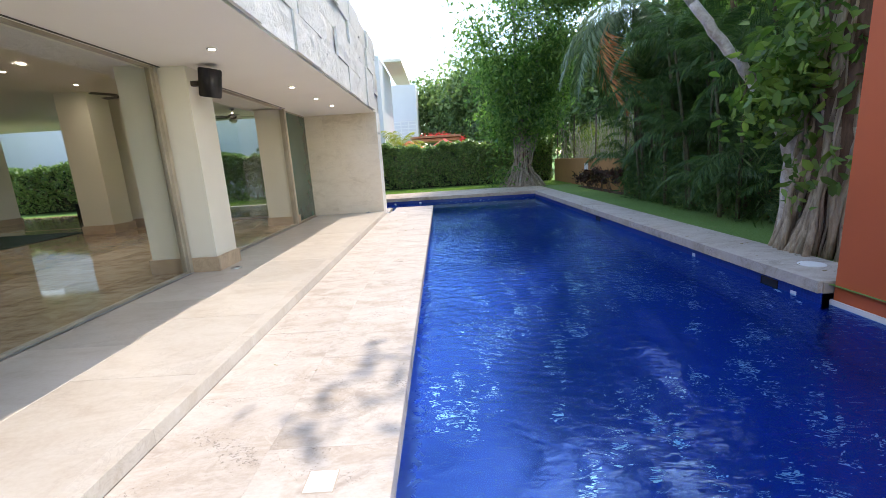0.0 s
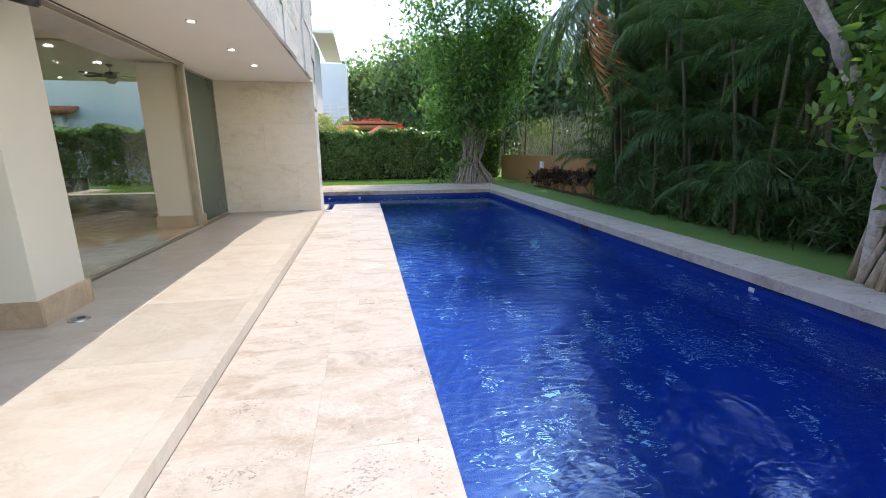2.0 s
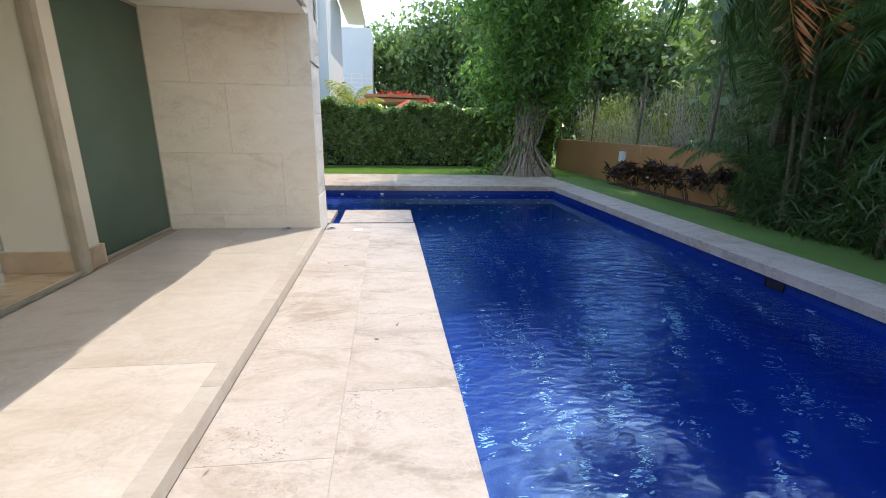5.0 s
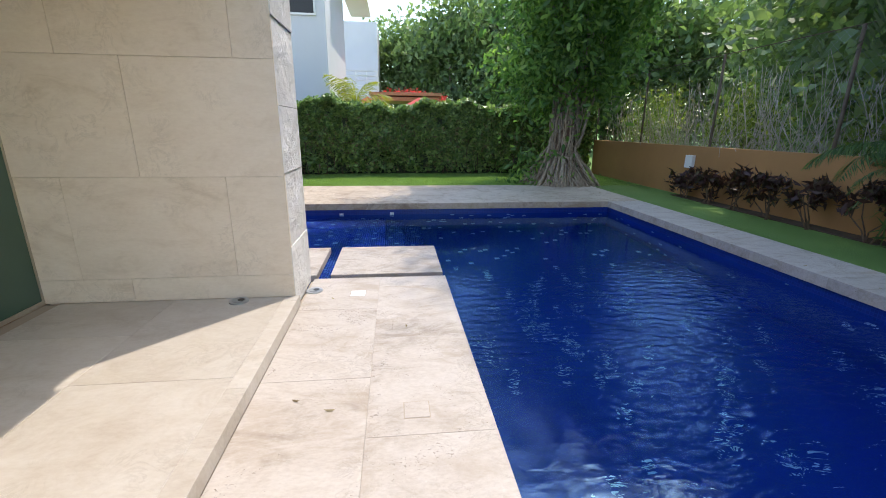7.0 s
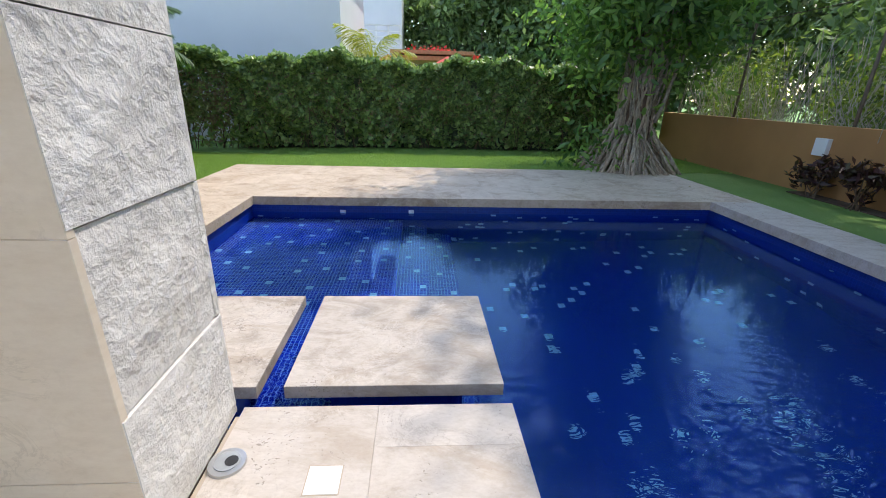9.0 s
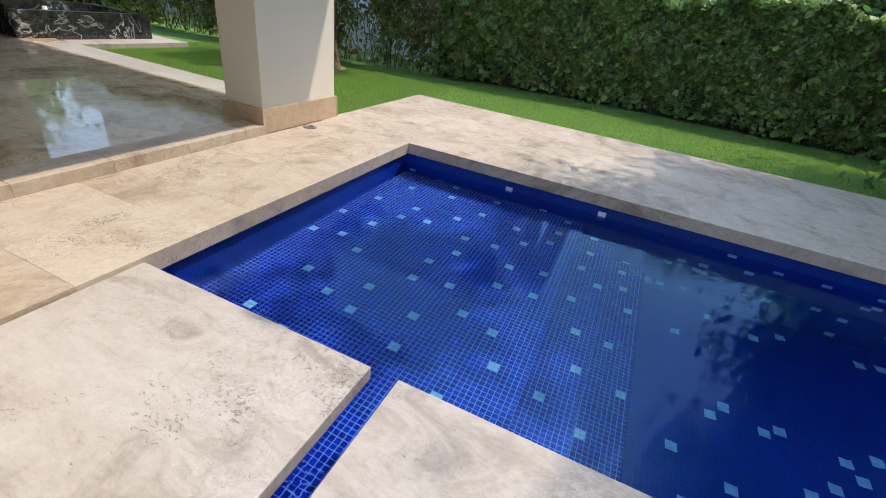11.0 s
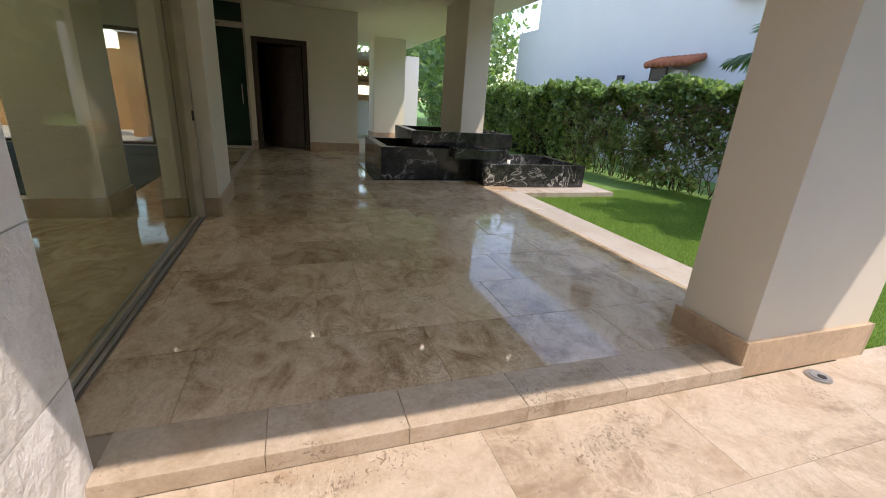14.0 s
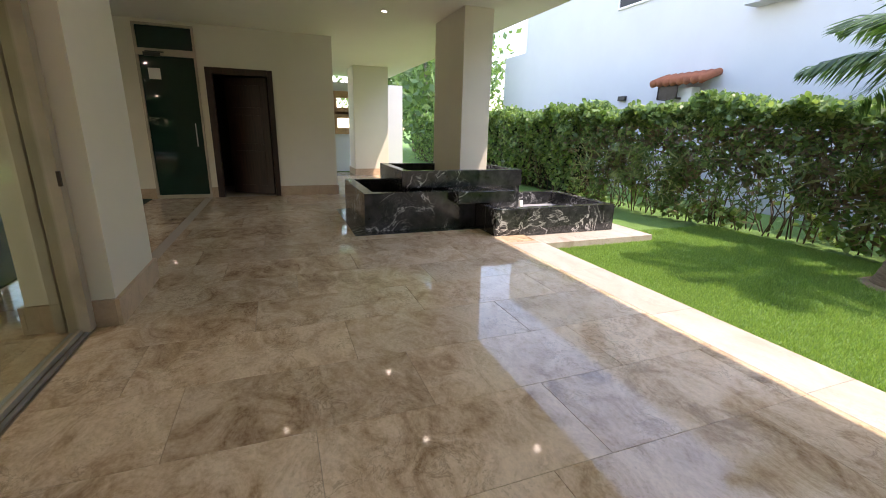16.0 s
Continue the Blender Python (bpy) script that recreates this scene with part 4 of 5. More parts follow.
def rooted_tree(x, y, z, h, spread, n_roots, label, crown_pts, leaf_len, leaf_wid, mat_leaf, core, limbs, root_mat=B_ROOT, strands=12, thick=(0.05, 0.09), six=True, limb_mat=B_GREY):
    ob = base("ficus_tree", x, y, z, label, "tree")
    bm = bmesh.new()
    limb(bm, (0, 0, -0.1), (0, 0, h), core * 1.3, core, 0.06, 7, 12)
    part("trunk", bm, B_BROWN, ob, "", True)
    for k in range(strands):
        bm = bmesh.new()
        a = math.tau * k / strands + random.uniform(-0.2, 0.2)
        b = a + random.uniform(-0.6, 0.6)
        rr = random.uniform(*thick)
        f0, f1 = spread * random.uniform(0.75, 1.05), core * random.uniform(0.85, 1.1)
        p0 = Vector((f0 * math.cos(a), f0 * math.sin(a), -0.06))
        p1 = Vector((f1 * math.cos(a), f1 * math.sin(a), random.uniform(0.3, 0.6)))
        p2 = Vector((core * 0.9 * math.cos(b), core * 0.9 * math.sin(b), h * random.uniform(0.8, 1.0)))
        limb(bm, p0, p1, rr * 0.7, rr, 0.04, 5, 8)
        limb(bm, p1, p2, rr, rr * 0.75, 0.07, 9, 8)
        part("root", bm, root_mat, ob, "", True)
    for k in range(n_roots):
        bm = bmesh.new()
        a = random.uniform(0, math.tau)
        r0 = spread * random.uniform(0.55, 1.0)
        r1 = core * random.uniform(0.7, 1.1)
        b = a + random.uniform(-0.8, 0.8)
        hz = random.uniform(0.5, 1.0) * h
        rr = random.uniform(0.010, 0.034)
        mid = Vector((r1 * 1.15 * math.cos((a + b) / 2), r1 * 1.15 * math.sin((a + b) / 2), hz * random.uniform(0.25, 0.45)))
        foot = Vector((r0 * math.cos(a), r0 * math.sin(a), -0.05))
        top = Vector((r1 * math.cos(b), r1 * math.sin(b), hz))
        limb(bm, foot, mid, rr * 1.5, rr, 0.05, 5, 6)
        limb(bm, mid, top, rr, rr * 0.7, 0.08, 6, 6)
        part("root", bm, root_mat, ob, "", True)
    for p0, p1, r0, r1 in limbs:
        bm = bmesh.new()
        limb(bm, p0, p1, r0, r1, 0.035, 9, 10)
        part("limb", bm, limb_mat, ob, "", True)
    cr = new("crown", leaves_mesh("crown", crown_pts, leaf_len, leaf_wid, mat_leaf, 0.5, 0.4, six=six))
    cr.parent = ob
    return ob


def crown(n, lobes, size=0.28):
    pts = []
    for c, r, k in lobes:
        sp = blob(max(4, int(60 * k)), c, r, 0.35)
        pts.append(clumps(int(n * k), sp, size))
    return np.concatenate(pts)


FICUS_LOBES = [((-0.55, -0.3, 3.0), (0.6, 0.6, 0.6), 0.14), ((0.6, -0.4, 2.9), (0.6, 0.6, 0.6), 0.14), ((-0.85, -0.2, 0.5), (0.3, 0.3, 0.5), 0.045)]
for k in range(34):
    zz = random.uniform(2.7, 9.6)
    wide = 1.0 + 0.30 * (zz - 2.7)
    FICUS_LOBES.append(((random.uniform(-1, 1) * wide + 0.1, random.uniform(-0.8, 1.0) * min(wide, 1.6), zz), (random.uniform(0.5, 0.95), random.uniform(0.5, 0.9), random.uniform(0.45, 0.85)), 0.105))
for k in range(22):
    FICUS_LOBES.append(((random.uniform(0.9, 4.0), random.uniform(-0.6, 2.0), random.uniform(8.5, 12.5)), (0.95, 0.9, 0.8), 0.10))
# boughs that spread high over the pool end
for k in range(4):
    zz = random.uniform(7.6, 11.5)
    FICUS_LOBES.append(((random.uniform(-1.4, 0.6) + 0.18 * (zz - 7.6), random.uniform(-0.9, 3.4), zz), (random.uniform(0.6, 1.1), random.uniform(0.6, 1.0), random.uniform(0.4, 0.7)), 0.055))
# crown lobes added out of view, to keep sky off the near water
for k in range(44):
    zz = random.uniform(10.5, 17.0)
    FICUS_LOBES.append(((0.367 * zz - 3.2 + random.uniform(0, 4.2), random.uniform(-2.5, 4.0), zz), (1.2, 1.1, 0.9), 0.075))
HANGING = []
for k in range(26):
    a, b = random.uniform(math.pi, math.tau), random.uniform(0.9, 1.5)
    HANGING.append(((0.34 * math.cos(a), 0.34 * math.sin(a), random.uniform(0.8, 1.9)), (0.34 * math.cos(a) * b + random.uniform(-0.25, 0.45), 0.42 * math.sin(a) * b - 0.1, random.uniform(3.2, 4.6)), 0.022, 0.012))
rooted_tree(3.75, 19.75, -0.12, 2.9, 1.12, 190, "ficus tree wrapped in pale aerial roots at the lawn corner",
    crown(7400, FICUS_LOBES, 0.42),
    0.19, 0.075, L_FICUS, 0.29,
    (((0, 0, 2.6), (-1.0, 0.3, 6.0), 0.16, 0.06), ((0, 0, 2.8), (1.2, 0.4, 6.5), 0.16, 0.06), ((0.3, -0.3, 1.0), (1.0, -0.2, 3.4), 0.04, 0.02), ((-0.1, 0, 2.2), (-0.2, 0.3, 8.0), 0.14, 0.05), ((-0.2, 0.3, 8.0), (-1.4, 1.0, 9.8), 0.06, 0.02), ((-0.2, 0.3, 8.0), (2.6, 1.2, 14.5), 0.07, 0.02), *HANGING))
rooted_tree(4.98, 5.15, -0.12, 5.2, 0.78, 110, "thick tree wrapped in roots and climbing leaves beside the pool",
    crown(1500, (((-0.55, 0.15, 2.35), (0.45, 0.4, 0.3), 0.28), ((-0.75, 0.3, 1.85), (0.5, 0.4, 0.28), 0.30), ((0.0, -0.1, 3.3), (0.9, 0.8, 0.5), 0.6), ((-0.6, 0.8, 4.6), (1.5, 1.3, 0.8), 0.9), ((-0.35, -0.1, 1.1), (0.25, 0.3, 0.35), 0.08), ((0.9, 1.2, 3.0), (0.8, 0.9, 1.4), 0.6)), 0.20),
    0.165, 0.078, L_BROAD, 0.40,
    (((-0.2, 0.5, 0.9), (-0.78, 0.8, 2.2), 0.075, 0.07), ((-0.78, 0.8, 2.2), (-1.6, 0.85, 3.2), 0.07, 0.06), ((-1.6, 0.85, 3.2), (-2.7, 1.1, 4.7), 0.06, 0.04), ((0, 0, 3), (0.6, 1.0, 6.5), 0.2, 0.1), ((-0.42, 0.42, -0.1), (-0.3, 0.6, 2.6), 0.12, 0.10)), B_ROOT, 13, (0.06, 0.11), limb_mat=B_PALE)

# ---- upper canopy over the palms ----
cn = base("shade_trees", 8.5, 10.0, -0.1, "tall leafy trees beside the garden, with added unseen upper crowns", "trees", "", "stuff")
# row of out-of-view crowns, added to block sky from the pool's reflection
SKY_SCREEN = []
for k in range(1, 22, 2):
    zz = 9.6
    SKY_SCREEN.append(((0.367 * zz + 2.3 + random.uniform(0, 1.0) - 8.5, 5.2 + 1.45 * (k // 2) + random.uniform(-0.5, 0.5) - 10.0, zz), (1.0, 1.0, 0.8), 0.16))
# the last small lobe is an unseen leaf clump, added to dapple the deck
pts = crown(5200, (*SKY_SCREEN, ((1.4, -4.5, 5.6), (2.2, 2.2, 1.8), 0.8), ((0.0, -1.0, 7.0), (3.2, 2.6, 1.8), 1.0), ((0.4, 2.8, 6.8), (3.2, 2.6, 2.0), 1.0), ((2.2, 6.2, 6.2), (3.0, 2.6, 2.4), 1.0), ((3.0, -2.0, 3.2), (2.0, 3.0, 2.4), 0.8), ((3.4, 3.0, 3.2), (2.0, 3.0, 2.4), 0.8), ((-5.72, -4.3, 8.2), (0.36, 0.4, 0.3), 0.016)), 0.35)
cr = new("crown", leaves_mesh("crown", pts, 0.24, 0.10, L_FICUS, 0.4, 0.4))
cr.parent = cn
bm = bmesh.new()
for x, y in ((-0.2, -3.5), (0.8, -1.0), (-0.4, 1.6), (0.9, 4.0), (1.6, 6.5), (2.6, 1.0)):
    limb(bm, (x, y, -0.1), (x + random.uniform(-0.8, 0.8), y + random.uniform(-0.8, 0.8), 6.5), 0.12, 0.06, 0.3, 8, 8)
part("trunks", bm, B_BROWN, cn, "", True)

# more unseen crowns higher up, added to darken what the water mirrors
HIGH_SKY_SCREEN = [((6.3 + random.uniform(0, 3.6) - 8.5, y + random.uniform(-0.6, 0.6) - 10.0, random.uniform(8.6, 11.5)), (1.5, 1.4, 1.0), 0.075) for y in np.arange(4.5, 24.0, 0.7)]
ch = new("upper_crown", leaves_mesh("upper_crown", crown(5200, HIGH_SKY_SCREEN, 0.42), 0.36, 0.17, L_FICUS, 0.4, 0.4))
ch.parent = cn

# ---- scrub behind the ochre wall, far woods ----
sp = np.concatenate([blob(60, (7.6 + 0.5 * (k % 2), 6.5 + 1.3 * k, 1.6 + 0.9 * (k % 3)), (0.8, 0.8, 0.9), 0.3) for k in range(7)] + [blob(70, (7.6 + 0.9 * (k % 3), 10.5 + 1.25 * k, 1.2 + 0.3 * (k % 2)), (0.9, 0.9, 1.1), 0.3) for k in range(12)])
sc = new("scrub", leaves_mesh("scrub", clumps(23000, sp, 0.22), 0.13, 0.045, L_SCRUB, 0.2, 0.5))
tagged(sc, "tangled yellow-green scrub behind the garden wall", "shrubs", "", "stuff")
bm = bmesh.new()
for k in range(620):
    y = random.uniform(11, 23)
    x = random.uniform(6.5, 8.6)
    limb(bm, (x, y, -0.1), (x + random.uniform(-0.9, 0.9), y + random.uniform(-0.9, 0.9), random.uniform(0.9, 2.8)), 0.013, 0.005, 0.18, 5, 4)
tagged(part("dry_twigs", bm, B_PALE, None, "", True), "dry grey twigs in the scrub", "twigs", "", "stuff")
tr = []
for k in range(34):
    x = -0.2 + 1.2 * k + random.uniform(-0.8, 0.8)
    y = 43 - 0.55 * max(0, x) + random.uniform(-3, 3)
    tr += [((x, y, random.uniform(3.0, 4.5)), (2.4, 2.2, 3.2), 0.6), ((x + random.uniform(-1, 1), y, random.uniform(6.0, 8.2)), (2.1, 2.0, 2.2), 0.6)]
for k in range(9):
    tr.append(((9.5 + 1.1 * k, 15 + 1.6 * k, 4.5 + 0.4 * (k % 3)), (2.2, 2.2, 3.6), 0.8))
for k in range(7):
    tr.append(((-27 - 2.2 * k, 21 + 2 * (k % 3), 4.6), (2.4, 2.4, 3.4), 0.6))
wood_pts = crown(2700, tr, 0.75)
wo = new("woods", leaves_mesh("woods", wood_pts, 0.40, 0.22, L_WOODS, 0.2, 0.5))
tagged(wo, "dense green tropical woodland beyond the garden", "woods", "", "stuff")
bm = bmesh.new()
for c, r, k in tr:
    limb(bm, (c[0], c[1], -0.1), (c[0] + random.uniform(-0.5, 0.5), c[1], c[2] + 1), 0.14, 0.06, 0.2, 5, 6)
tagged(part("woods_trunks", bm, B_GREY, None, "", True), "grey trunks in the woodland", "tree trunks", "", "stuff")


# ---- hedge ----
def hedge_y(x):
    return 20.35 + 1.9 * np.clip((x + 12) / 11, 0, 1)


def hedge(x0, x1, n, dry, label, gaps):
    ob = base("hedge", (x0 + x1) / 2, float(hedge_y((x0 + x1) / 2)), -0.1, label, "hedge", "boundary hedge")
    x = RNG.uniform(x0, x1, n)
    top = 1.98 + 0.10 * np.sin(1.7 * x) + 0.07 * np.sin(4.3 * x + 1) + 0.05 * np.sin(9 * x)
    u = RNG.random(n)
    z = np.where(u < 0.72, RNG.uniform(0.0, 1.0, n) ** 0.8 * top - 0.05, top + 0.05 * RNG.normal(size=n))
    z = np.nan_to_num(z, nan=0.0)
    deep = np.where(u < 0.72, np.abs(RNG.normal(size=n)) * 0.10 + 0.14 * np.sin(3.1 * x + 2.0 * z) * np.sin(2.3 * z + x) + 0.09 * np.sin(8.3 * x + 1.3 * z) * np.sin(6.1 * z - 2 * x) + 0.05 * np.sin(17 * x) * np.sin(15 * z), RNG.uniform(-0.05, 0.75, n))
    deep += 0.18 * np.clip(z - 1.5, 0, 1) * -1 + 0.16 * np.clip(1.1 - z, 0, 1)
    keep = (z > 0.55) | (RNG.random(n) < 0.62)
    if gaps:
        thin = np.sin(2.9 * x + 3.0) + np.sin(6.1 * x) * 0.6 + np.sin(4.0 * z + 2 * x) * 0.8
        keep &= ~((z < 1.25) & (thin > 0.35) & (RNG.random(n) < gaps))
    p = np.stack([x, hedge_y(x) + deep, z], 1)[keep] - np.array(ob.location)
    isdry = (RNG.random(len(p)) < dry * (1.4 - 0.9 * np.abs(p[:, 2] - 1.0))) & (p[:, 2] < 1.8)
    for nm, sel, L, W, mt in (("foliage", ~isdry, 0.115, 0.085, L_IVY), ("dry_foliage", isdry, 0.11, 0.05, L_DRY)):
        if sel.any():
            o = new(nm, leaves_mesh(nm, p[sel], L, W, mt, 0.35, 0.4, 0.0, np.tile([0.0, -0.75, 0.75], (int(sel.sum()), 1)) + 0.35 * RNG.normal(size=(int(sel.sum()), 3)), True))
            o.parent = ob
    bm = bmesh.new()
    for k in range(int((x1 - x0) * 14)):
        xx = random.uniform(x0, x1)
        yy = float(hedge_y(xx)) + random.uniform(0.15, 0.6)
        limb(bm, (xx, yy, -0.1), (xx + random.uniform(-0.5, 0.5), yy + random.uniform(-0.1, 0.2), random.uniform(0.8, 1.9)), 0.012, 0.006, 0.15, 5, 5)
    local(part("undergrowth", bm, B_BROWN, None, "bare brown woody growth", True), ob)
    return ob


# sheet behind the leaves that carries the hedge's inner shade as dark colour
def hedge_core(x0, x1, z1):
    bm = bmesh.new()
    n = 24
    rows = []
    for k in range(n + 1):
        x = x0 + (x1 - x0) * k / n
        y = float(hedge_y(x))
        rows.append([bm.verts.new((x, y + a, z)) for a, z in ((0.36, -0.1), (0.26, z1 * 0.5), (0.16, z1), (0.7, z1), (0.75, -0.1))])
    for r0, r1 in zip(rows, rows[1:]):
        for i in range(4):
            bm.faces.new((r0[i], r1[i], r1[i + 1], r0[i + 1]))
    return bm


# near-black green, painted shade between the leaves
M_SHADE = simple("hedge_inner_shade", (0.030, 0.045, 0.018), 0.95, 0.0, 6)
hd = hedge(-5.2, 5.8, 50000, 0.16, "clipped ivy-covered green hedge along the lawn", 0.0)
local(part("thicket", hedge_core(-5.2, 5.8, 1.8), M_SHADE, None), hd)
hd = hedge(-13.5, -5.2, 30000, 0.58, "ragged green hedge with dry brown patches and gaps", 0.82)
hd2 = hedge(-21.5, -13.5, 15000, 0.12, "green hedge behind the terrace columns", 0.2)
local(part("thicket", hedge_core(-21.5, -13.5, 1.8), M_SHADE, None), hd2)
hd3 = hedge(-27.5, -21.5, 9000, 0.05, "dense green hedge beside the white screen wall", 0.0)
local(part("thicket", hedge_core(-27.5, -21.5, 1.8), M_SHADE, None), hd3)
n = 2600
tuft = RNG.integers(0, 60, n)
tx, tz = RNG.uniform(-13.2, -5.6, 60), RNG.uniform(0.25, 1.25, 60)
cx = tx[tuft] + RNG.normal(size=n) * 0.10
bp = np.stack([cx, hedge_y(cx) - 0.10 + 0.08 * RNG.normal(size=n), np.clip(tz[tuft] + 0.11 * RNG.normal(size=n), 0.0, 1.6)], 1)
bb = new("bamboo_shoots", leaves_mesh("bamboo_shoots", bp, 0.24, 0.028, L_BAMBOO, 0.1, 0.4))
tagged(bb, "thin pale blade-leaved shoots growing through the hedge", "shrub", "", "stuff")

# ---- crotons by the ochre wall ----
for i, (x, y) in enumerate(((5.65, 17.2), (5.6, 16.4), (5.65, 15.7), (5.6, 14.9), (5.6, 14.1), (5.65, 13.3))):
    cb = base("croton_bush", x, y, -0.12, "dark red-leaved croton bush in front of the ochre wall", "bush", "croton bushes")
    pts = clumps(random.randint(150, 260), blob(9, (0, 0, 0.46 + random.uniform(-0.08, 0.1)), (0.26, 0.36, 0.24), 0.2), 0.06)
    o = new("foliage", leaves_mesh("foliage", pts, 0.17, 0.05, L_CROTON, -0.2, 0.4))
    o.parent = cb
    bm = bmesh.new()
    for k in range(5):
        limb(bm, (random.uniform(-0.08, 0.08), random.uniform(-0.1, 0.1), -0.02), (random.uniform(-0.2, 0.2), random.uniform(-0.3, 0.3), 0.5), 0.012, 0.007, 0.04, 4, 5)
    part("stalk", bm, B_BROWN, cb)
structure(boxes("bed_soil", M_SOIL, None, (5.62, 5.95, 12.8, 17.6, -0.3, -0.105)), "dark soil bed along the garden wall", "soil")
wl = base("wall_lamp", 5.93, 17.5, 0.66, "small square white wall lamp", "wall lamp")
local(boxes("box", M_PVC, None, (5.87, 5.95, 17.38, 17.62, 0.52, 0.80), bevel=0.01), wl)


# ---- fence above the ochre wall ----
def chain_fence(name, p0, p1, z0, z1, posts, label, metal=M_GALV):
    a, b = Vector(p0), Vector(p1)
    ob = base(name, a.x, a.y, z0, label, "fence", "chain-link fences")
    for k in range(posts):
        c = a.lerp(b, k / (posts - 1)) - a
        bm = bmesh.new()
        tube(bm, [(c.x, c.y, 0), (c.x, c.y, z1 - z0)], [0.028, 0.028], 8)
        part("post", bm, metal, ob, "", True)
    bm = bmesh.new()
    d = b - a
    tube(bm, [(0, 0, z1 - z0), (d.x, d.y, z1 - z0)], [0.008, 0.008], 6)
    part("rail", bm, metal, ob, "", True)
    q = []
    L, H, step = d.length, z1 - z0, 0.16
    u = d.normalized()
    w = 0.0018
    nx = int((L + H) / step)
    for s in (1, -1):
        for i in range(nx):
            s0 = i * step - (H if s > 0 else 0)
            e0, e1 = (s0, s0 + s * H) if s > 0 else (i * step, i * step - H)
            za, zb = 0.0, H
            lo, hi = min(e0, e1), max(e0, e1)
            if lo < 0 or hi > L:
                continue
            pa = u * e0 + Vector((0, 0, za))
            pb = u * e1 + Vector((0, 0, zb))
            o = u * w
            q.append([pa - o, pb - o, pb + o, pa + o])
    mesh = new("mesh_wire", quads_mesh("mesh_wire", np.array([[tuple(v) for v in k] for k in q]), M_GALV))
    mesh.parent = ob
    return ob


chain_fence("chain_link_fence", (6.25, 9.0, 0), (6.25, 23.0, 0), -0.1, 2.9, 6, "rusty chain-link fence behind the ochre wall", M_RUST)
chain_fence("chain_link_fence", (0.6, 29.5, 0), (8.0, 31.0, 0), -0.1, 2.35, 6, "grey chain-link fence beyond the hedge")


# ---- neighbouring houses ----
def house(name, label, walls, roofs, windows):
    x0, x1, y0, y1, z1 = walls[0]
    ob = base(name, (x0 + x1) / 2, (y0 + y1) / 2, -0.12, label, "house", "neighbouring houses")
    for d in walls:
        local(boxes("wall", M_WHITE, None, (d[0], d[1], d[2], d[3], -0.12, d[4])), ob)
    for d in roofs:
        local(boxes("roof", M_CEIL, None, d), ob)
    for x0, x1, y, z0, z1 in windows:
        wn = local(boxes("window", M_PVC, None, (x0, x1, y - 0.06, y + 0.02, z0, z0 + 0.06), (x0, x1, y - 0.06, y + 0.02, z1 - 0.06, z1), (x0, x0 + 0.06, y - 0.06, y + 0.02, z0 + 0.06, z1 - 0.06), (x1 - 0.06, x1, y - 0.06, y + 0.02, z0 + 0.06, z1 - 0.06)), ob)
        gp = boxes("glass", M_BLACK, None, (x0 + 0.06, x1 - 0.06, y - 0.03, y - 0.01, z0 + 0.06, z1 - 0.06))
        gp.parent = wn
    return ob


NY = 24.2
nh = house("white_house", "large plain white stucco house behind the hedge", ((-22.6, -2.95, NY, 30.0, 6.9), (-25.0, -22.6, NY + 0.3, 30.0, 5.0)), ((-2.95, -1.9, NY + 2, 34.0, 7.0, 7.15),), ((-16.9, -15.4, NY, 5.35, 6.5), (-4.5, -3.25, NY, 4.85, 6.2)))
house("far_white_house", "white house wall beyond the hedge", ((-6.0, -1.75, 38.7, 46.0, 7.8),), (), ())
local(boxes("ledge", M_WHITE, None, (-12.3, -11.3, NY - 0.45, NY, 4.42, 4.58)), nh)
bal = base("balcony_railing", -2.3, 33.5, 3.2, "white metal balcony railing", "railing")
for k in range(5):
    local(boxes("rail", M_PVC, None, (-3.4, -1.6, 33.48, 33.52, 3.25 + 0.25 * k, 3.30 + 0.25 * k)), bal)
for k in range(4):
    local(boxes("post", M_PVC, None, (-3.4 + 0.58 * k, -3.34 + 0.58 * k, 33.47, 33.53, 3.0, 4.3)), bal)
structure(boxes("balcony_slab", M_WHITE, None, (-6, -1.6, 33.4, 38.7, 2.8, 3.0), (-3.4, -1.6, 33.6, 38.7, -0.12, 2.8)), "white balcony slab of the far house", "balcony")
aw = base("tiled_awning", -13.7, NY, 2.9, "small terracotta tiled awning on the white wall", "awning")
for k in range(8):
    bm = bmesh.new()
    xx = -0.77 + 0.22 * k
    tube(bm, [(xx, -0.60, -0.02), (xx, -0.30, 0.10), (xx, 0.0, 0.20)], [0.105, 0.10, 0.095], 10)
    part("roof_tile", bm, M_TERRA, aw, "", True)
local(boxes("bracket", M_BRONZE, None, (-14.35, -14.3, NY - 0.5, NY, 2.45, 2.5), (-13.75, -13.7, NY - 0.5, NY, 2.45, 2.5), (-14.35, -13.7, NY - 0.5, NY - 0.46, 2.45, 2.85), (-14.35, -14.3, NY - 0.5, NY - 0.46, 2.45, 2.85)), aw)
local(boxes("meter_box", M_CEIL, None, (-14.0, -13.4, NY - 0.3, NY, 2.3, 2.75)), aw)
wl3 = base("bulkhead_lamp", -16.2, NY, 2.5, "small dark bulkhead lamp on the white wall", "wall lamp")
local(boxes("body", M_BLACK, None, (-16.35, -16.05, NY - 0.1, NY, 2.55, 2.69), bevel=0.01), wl3)

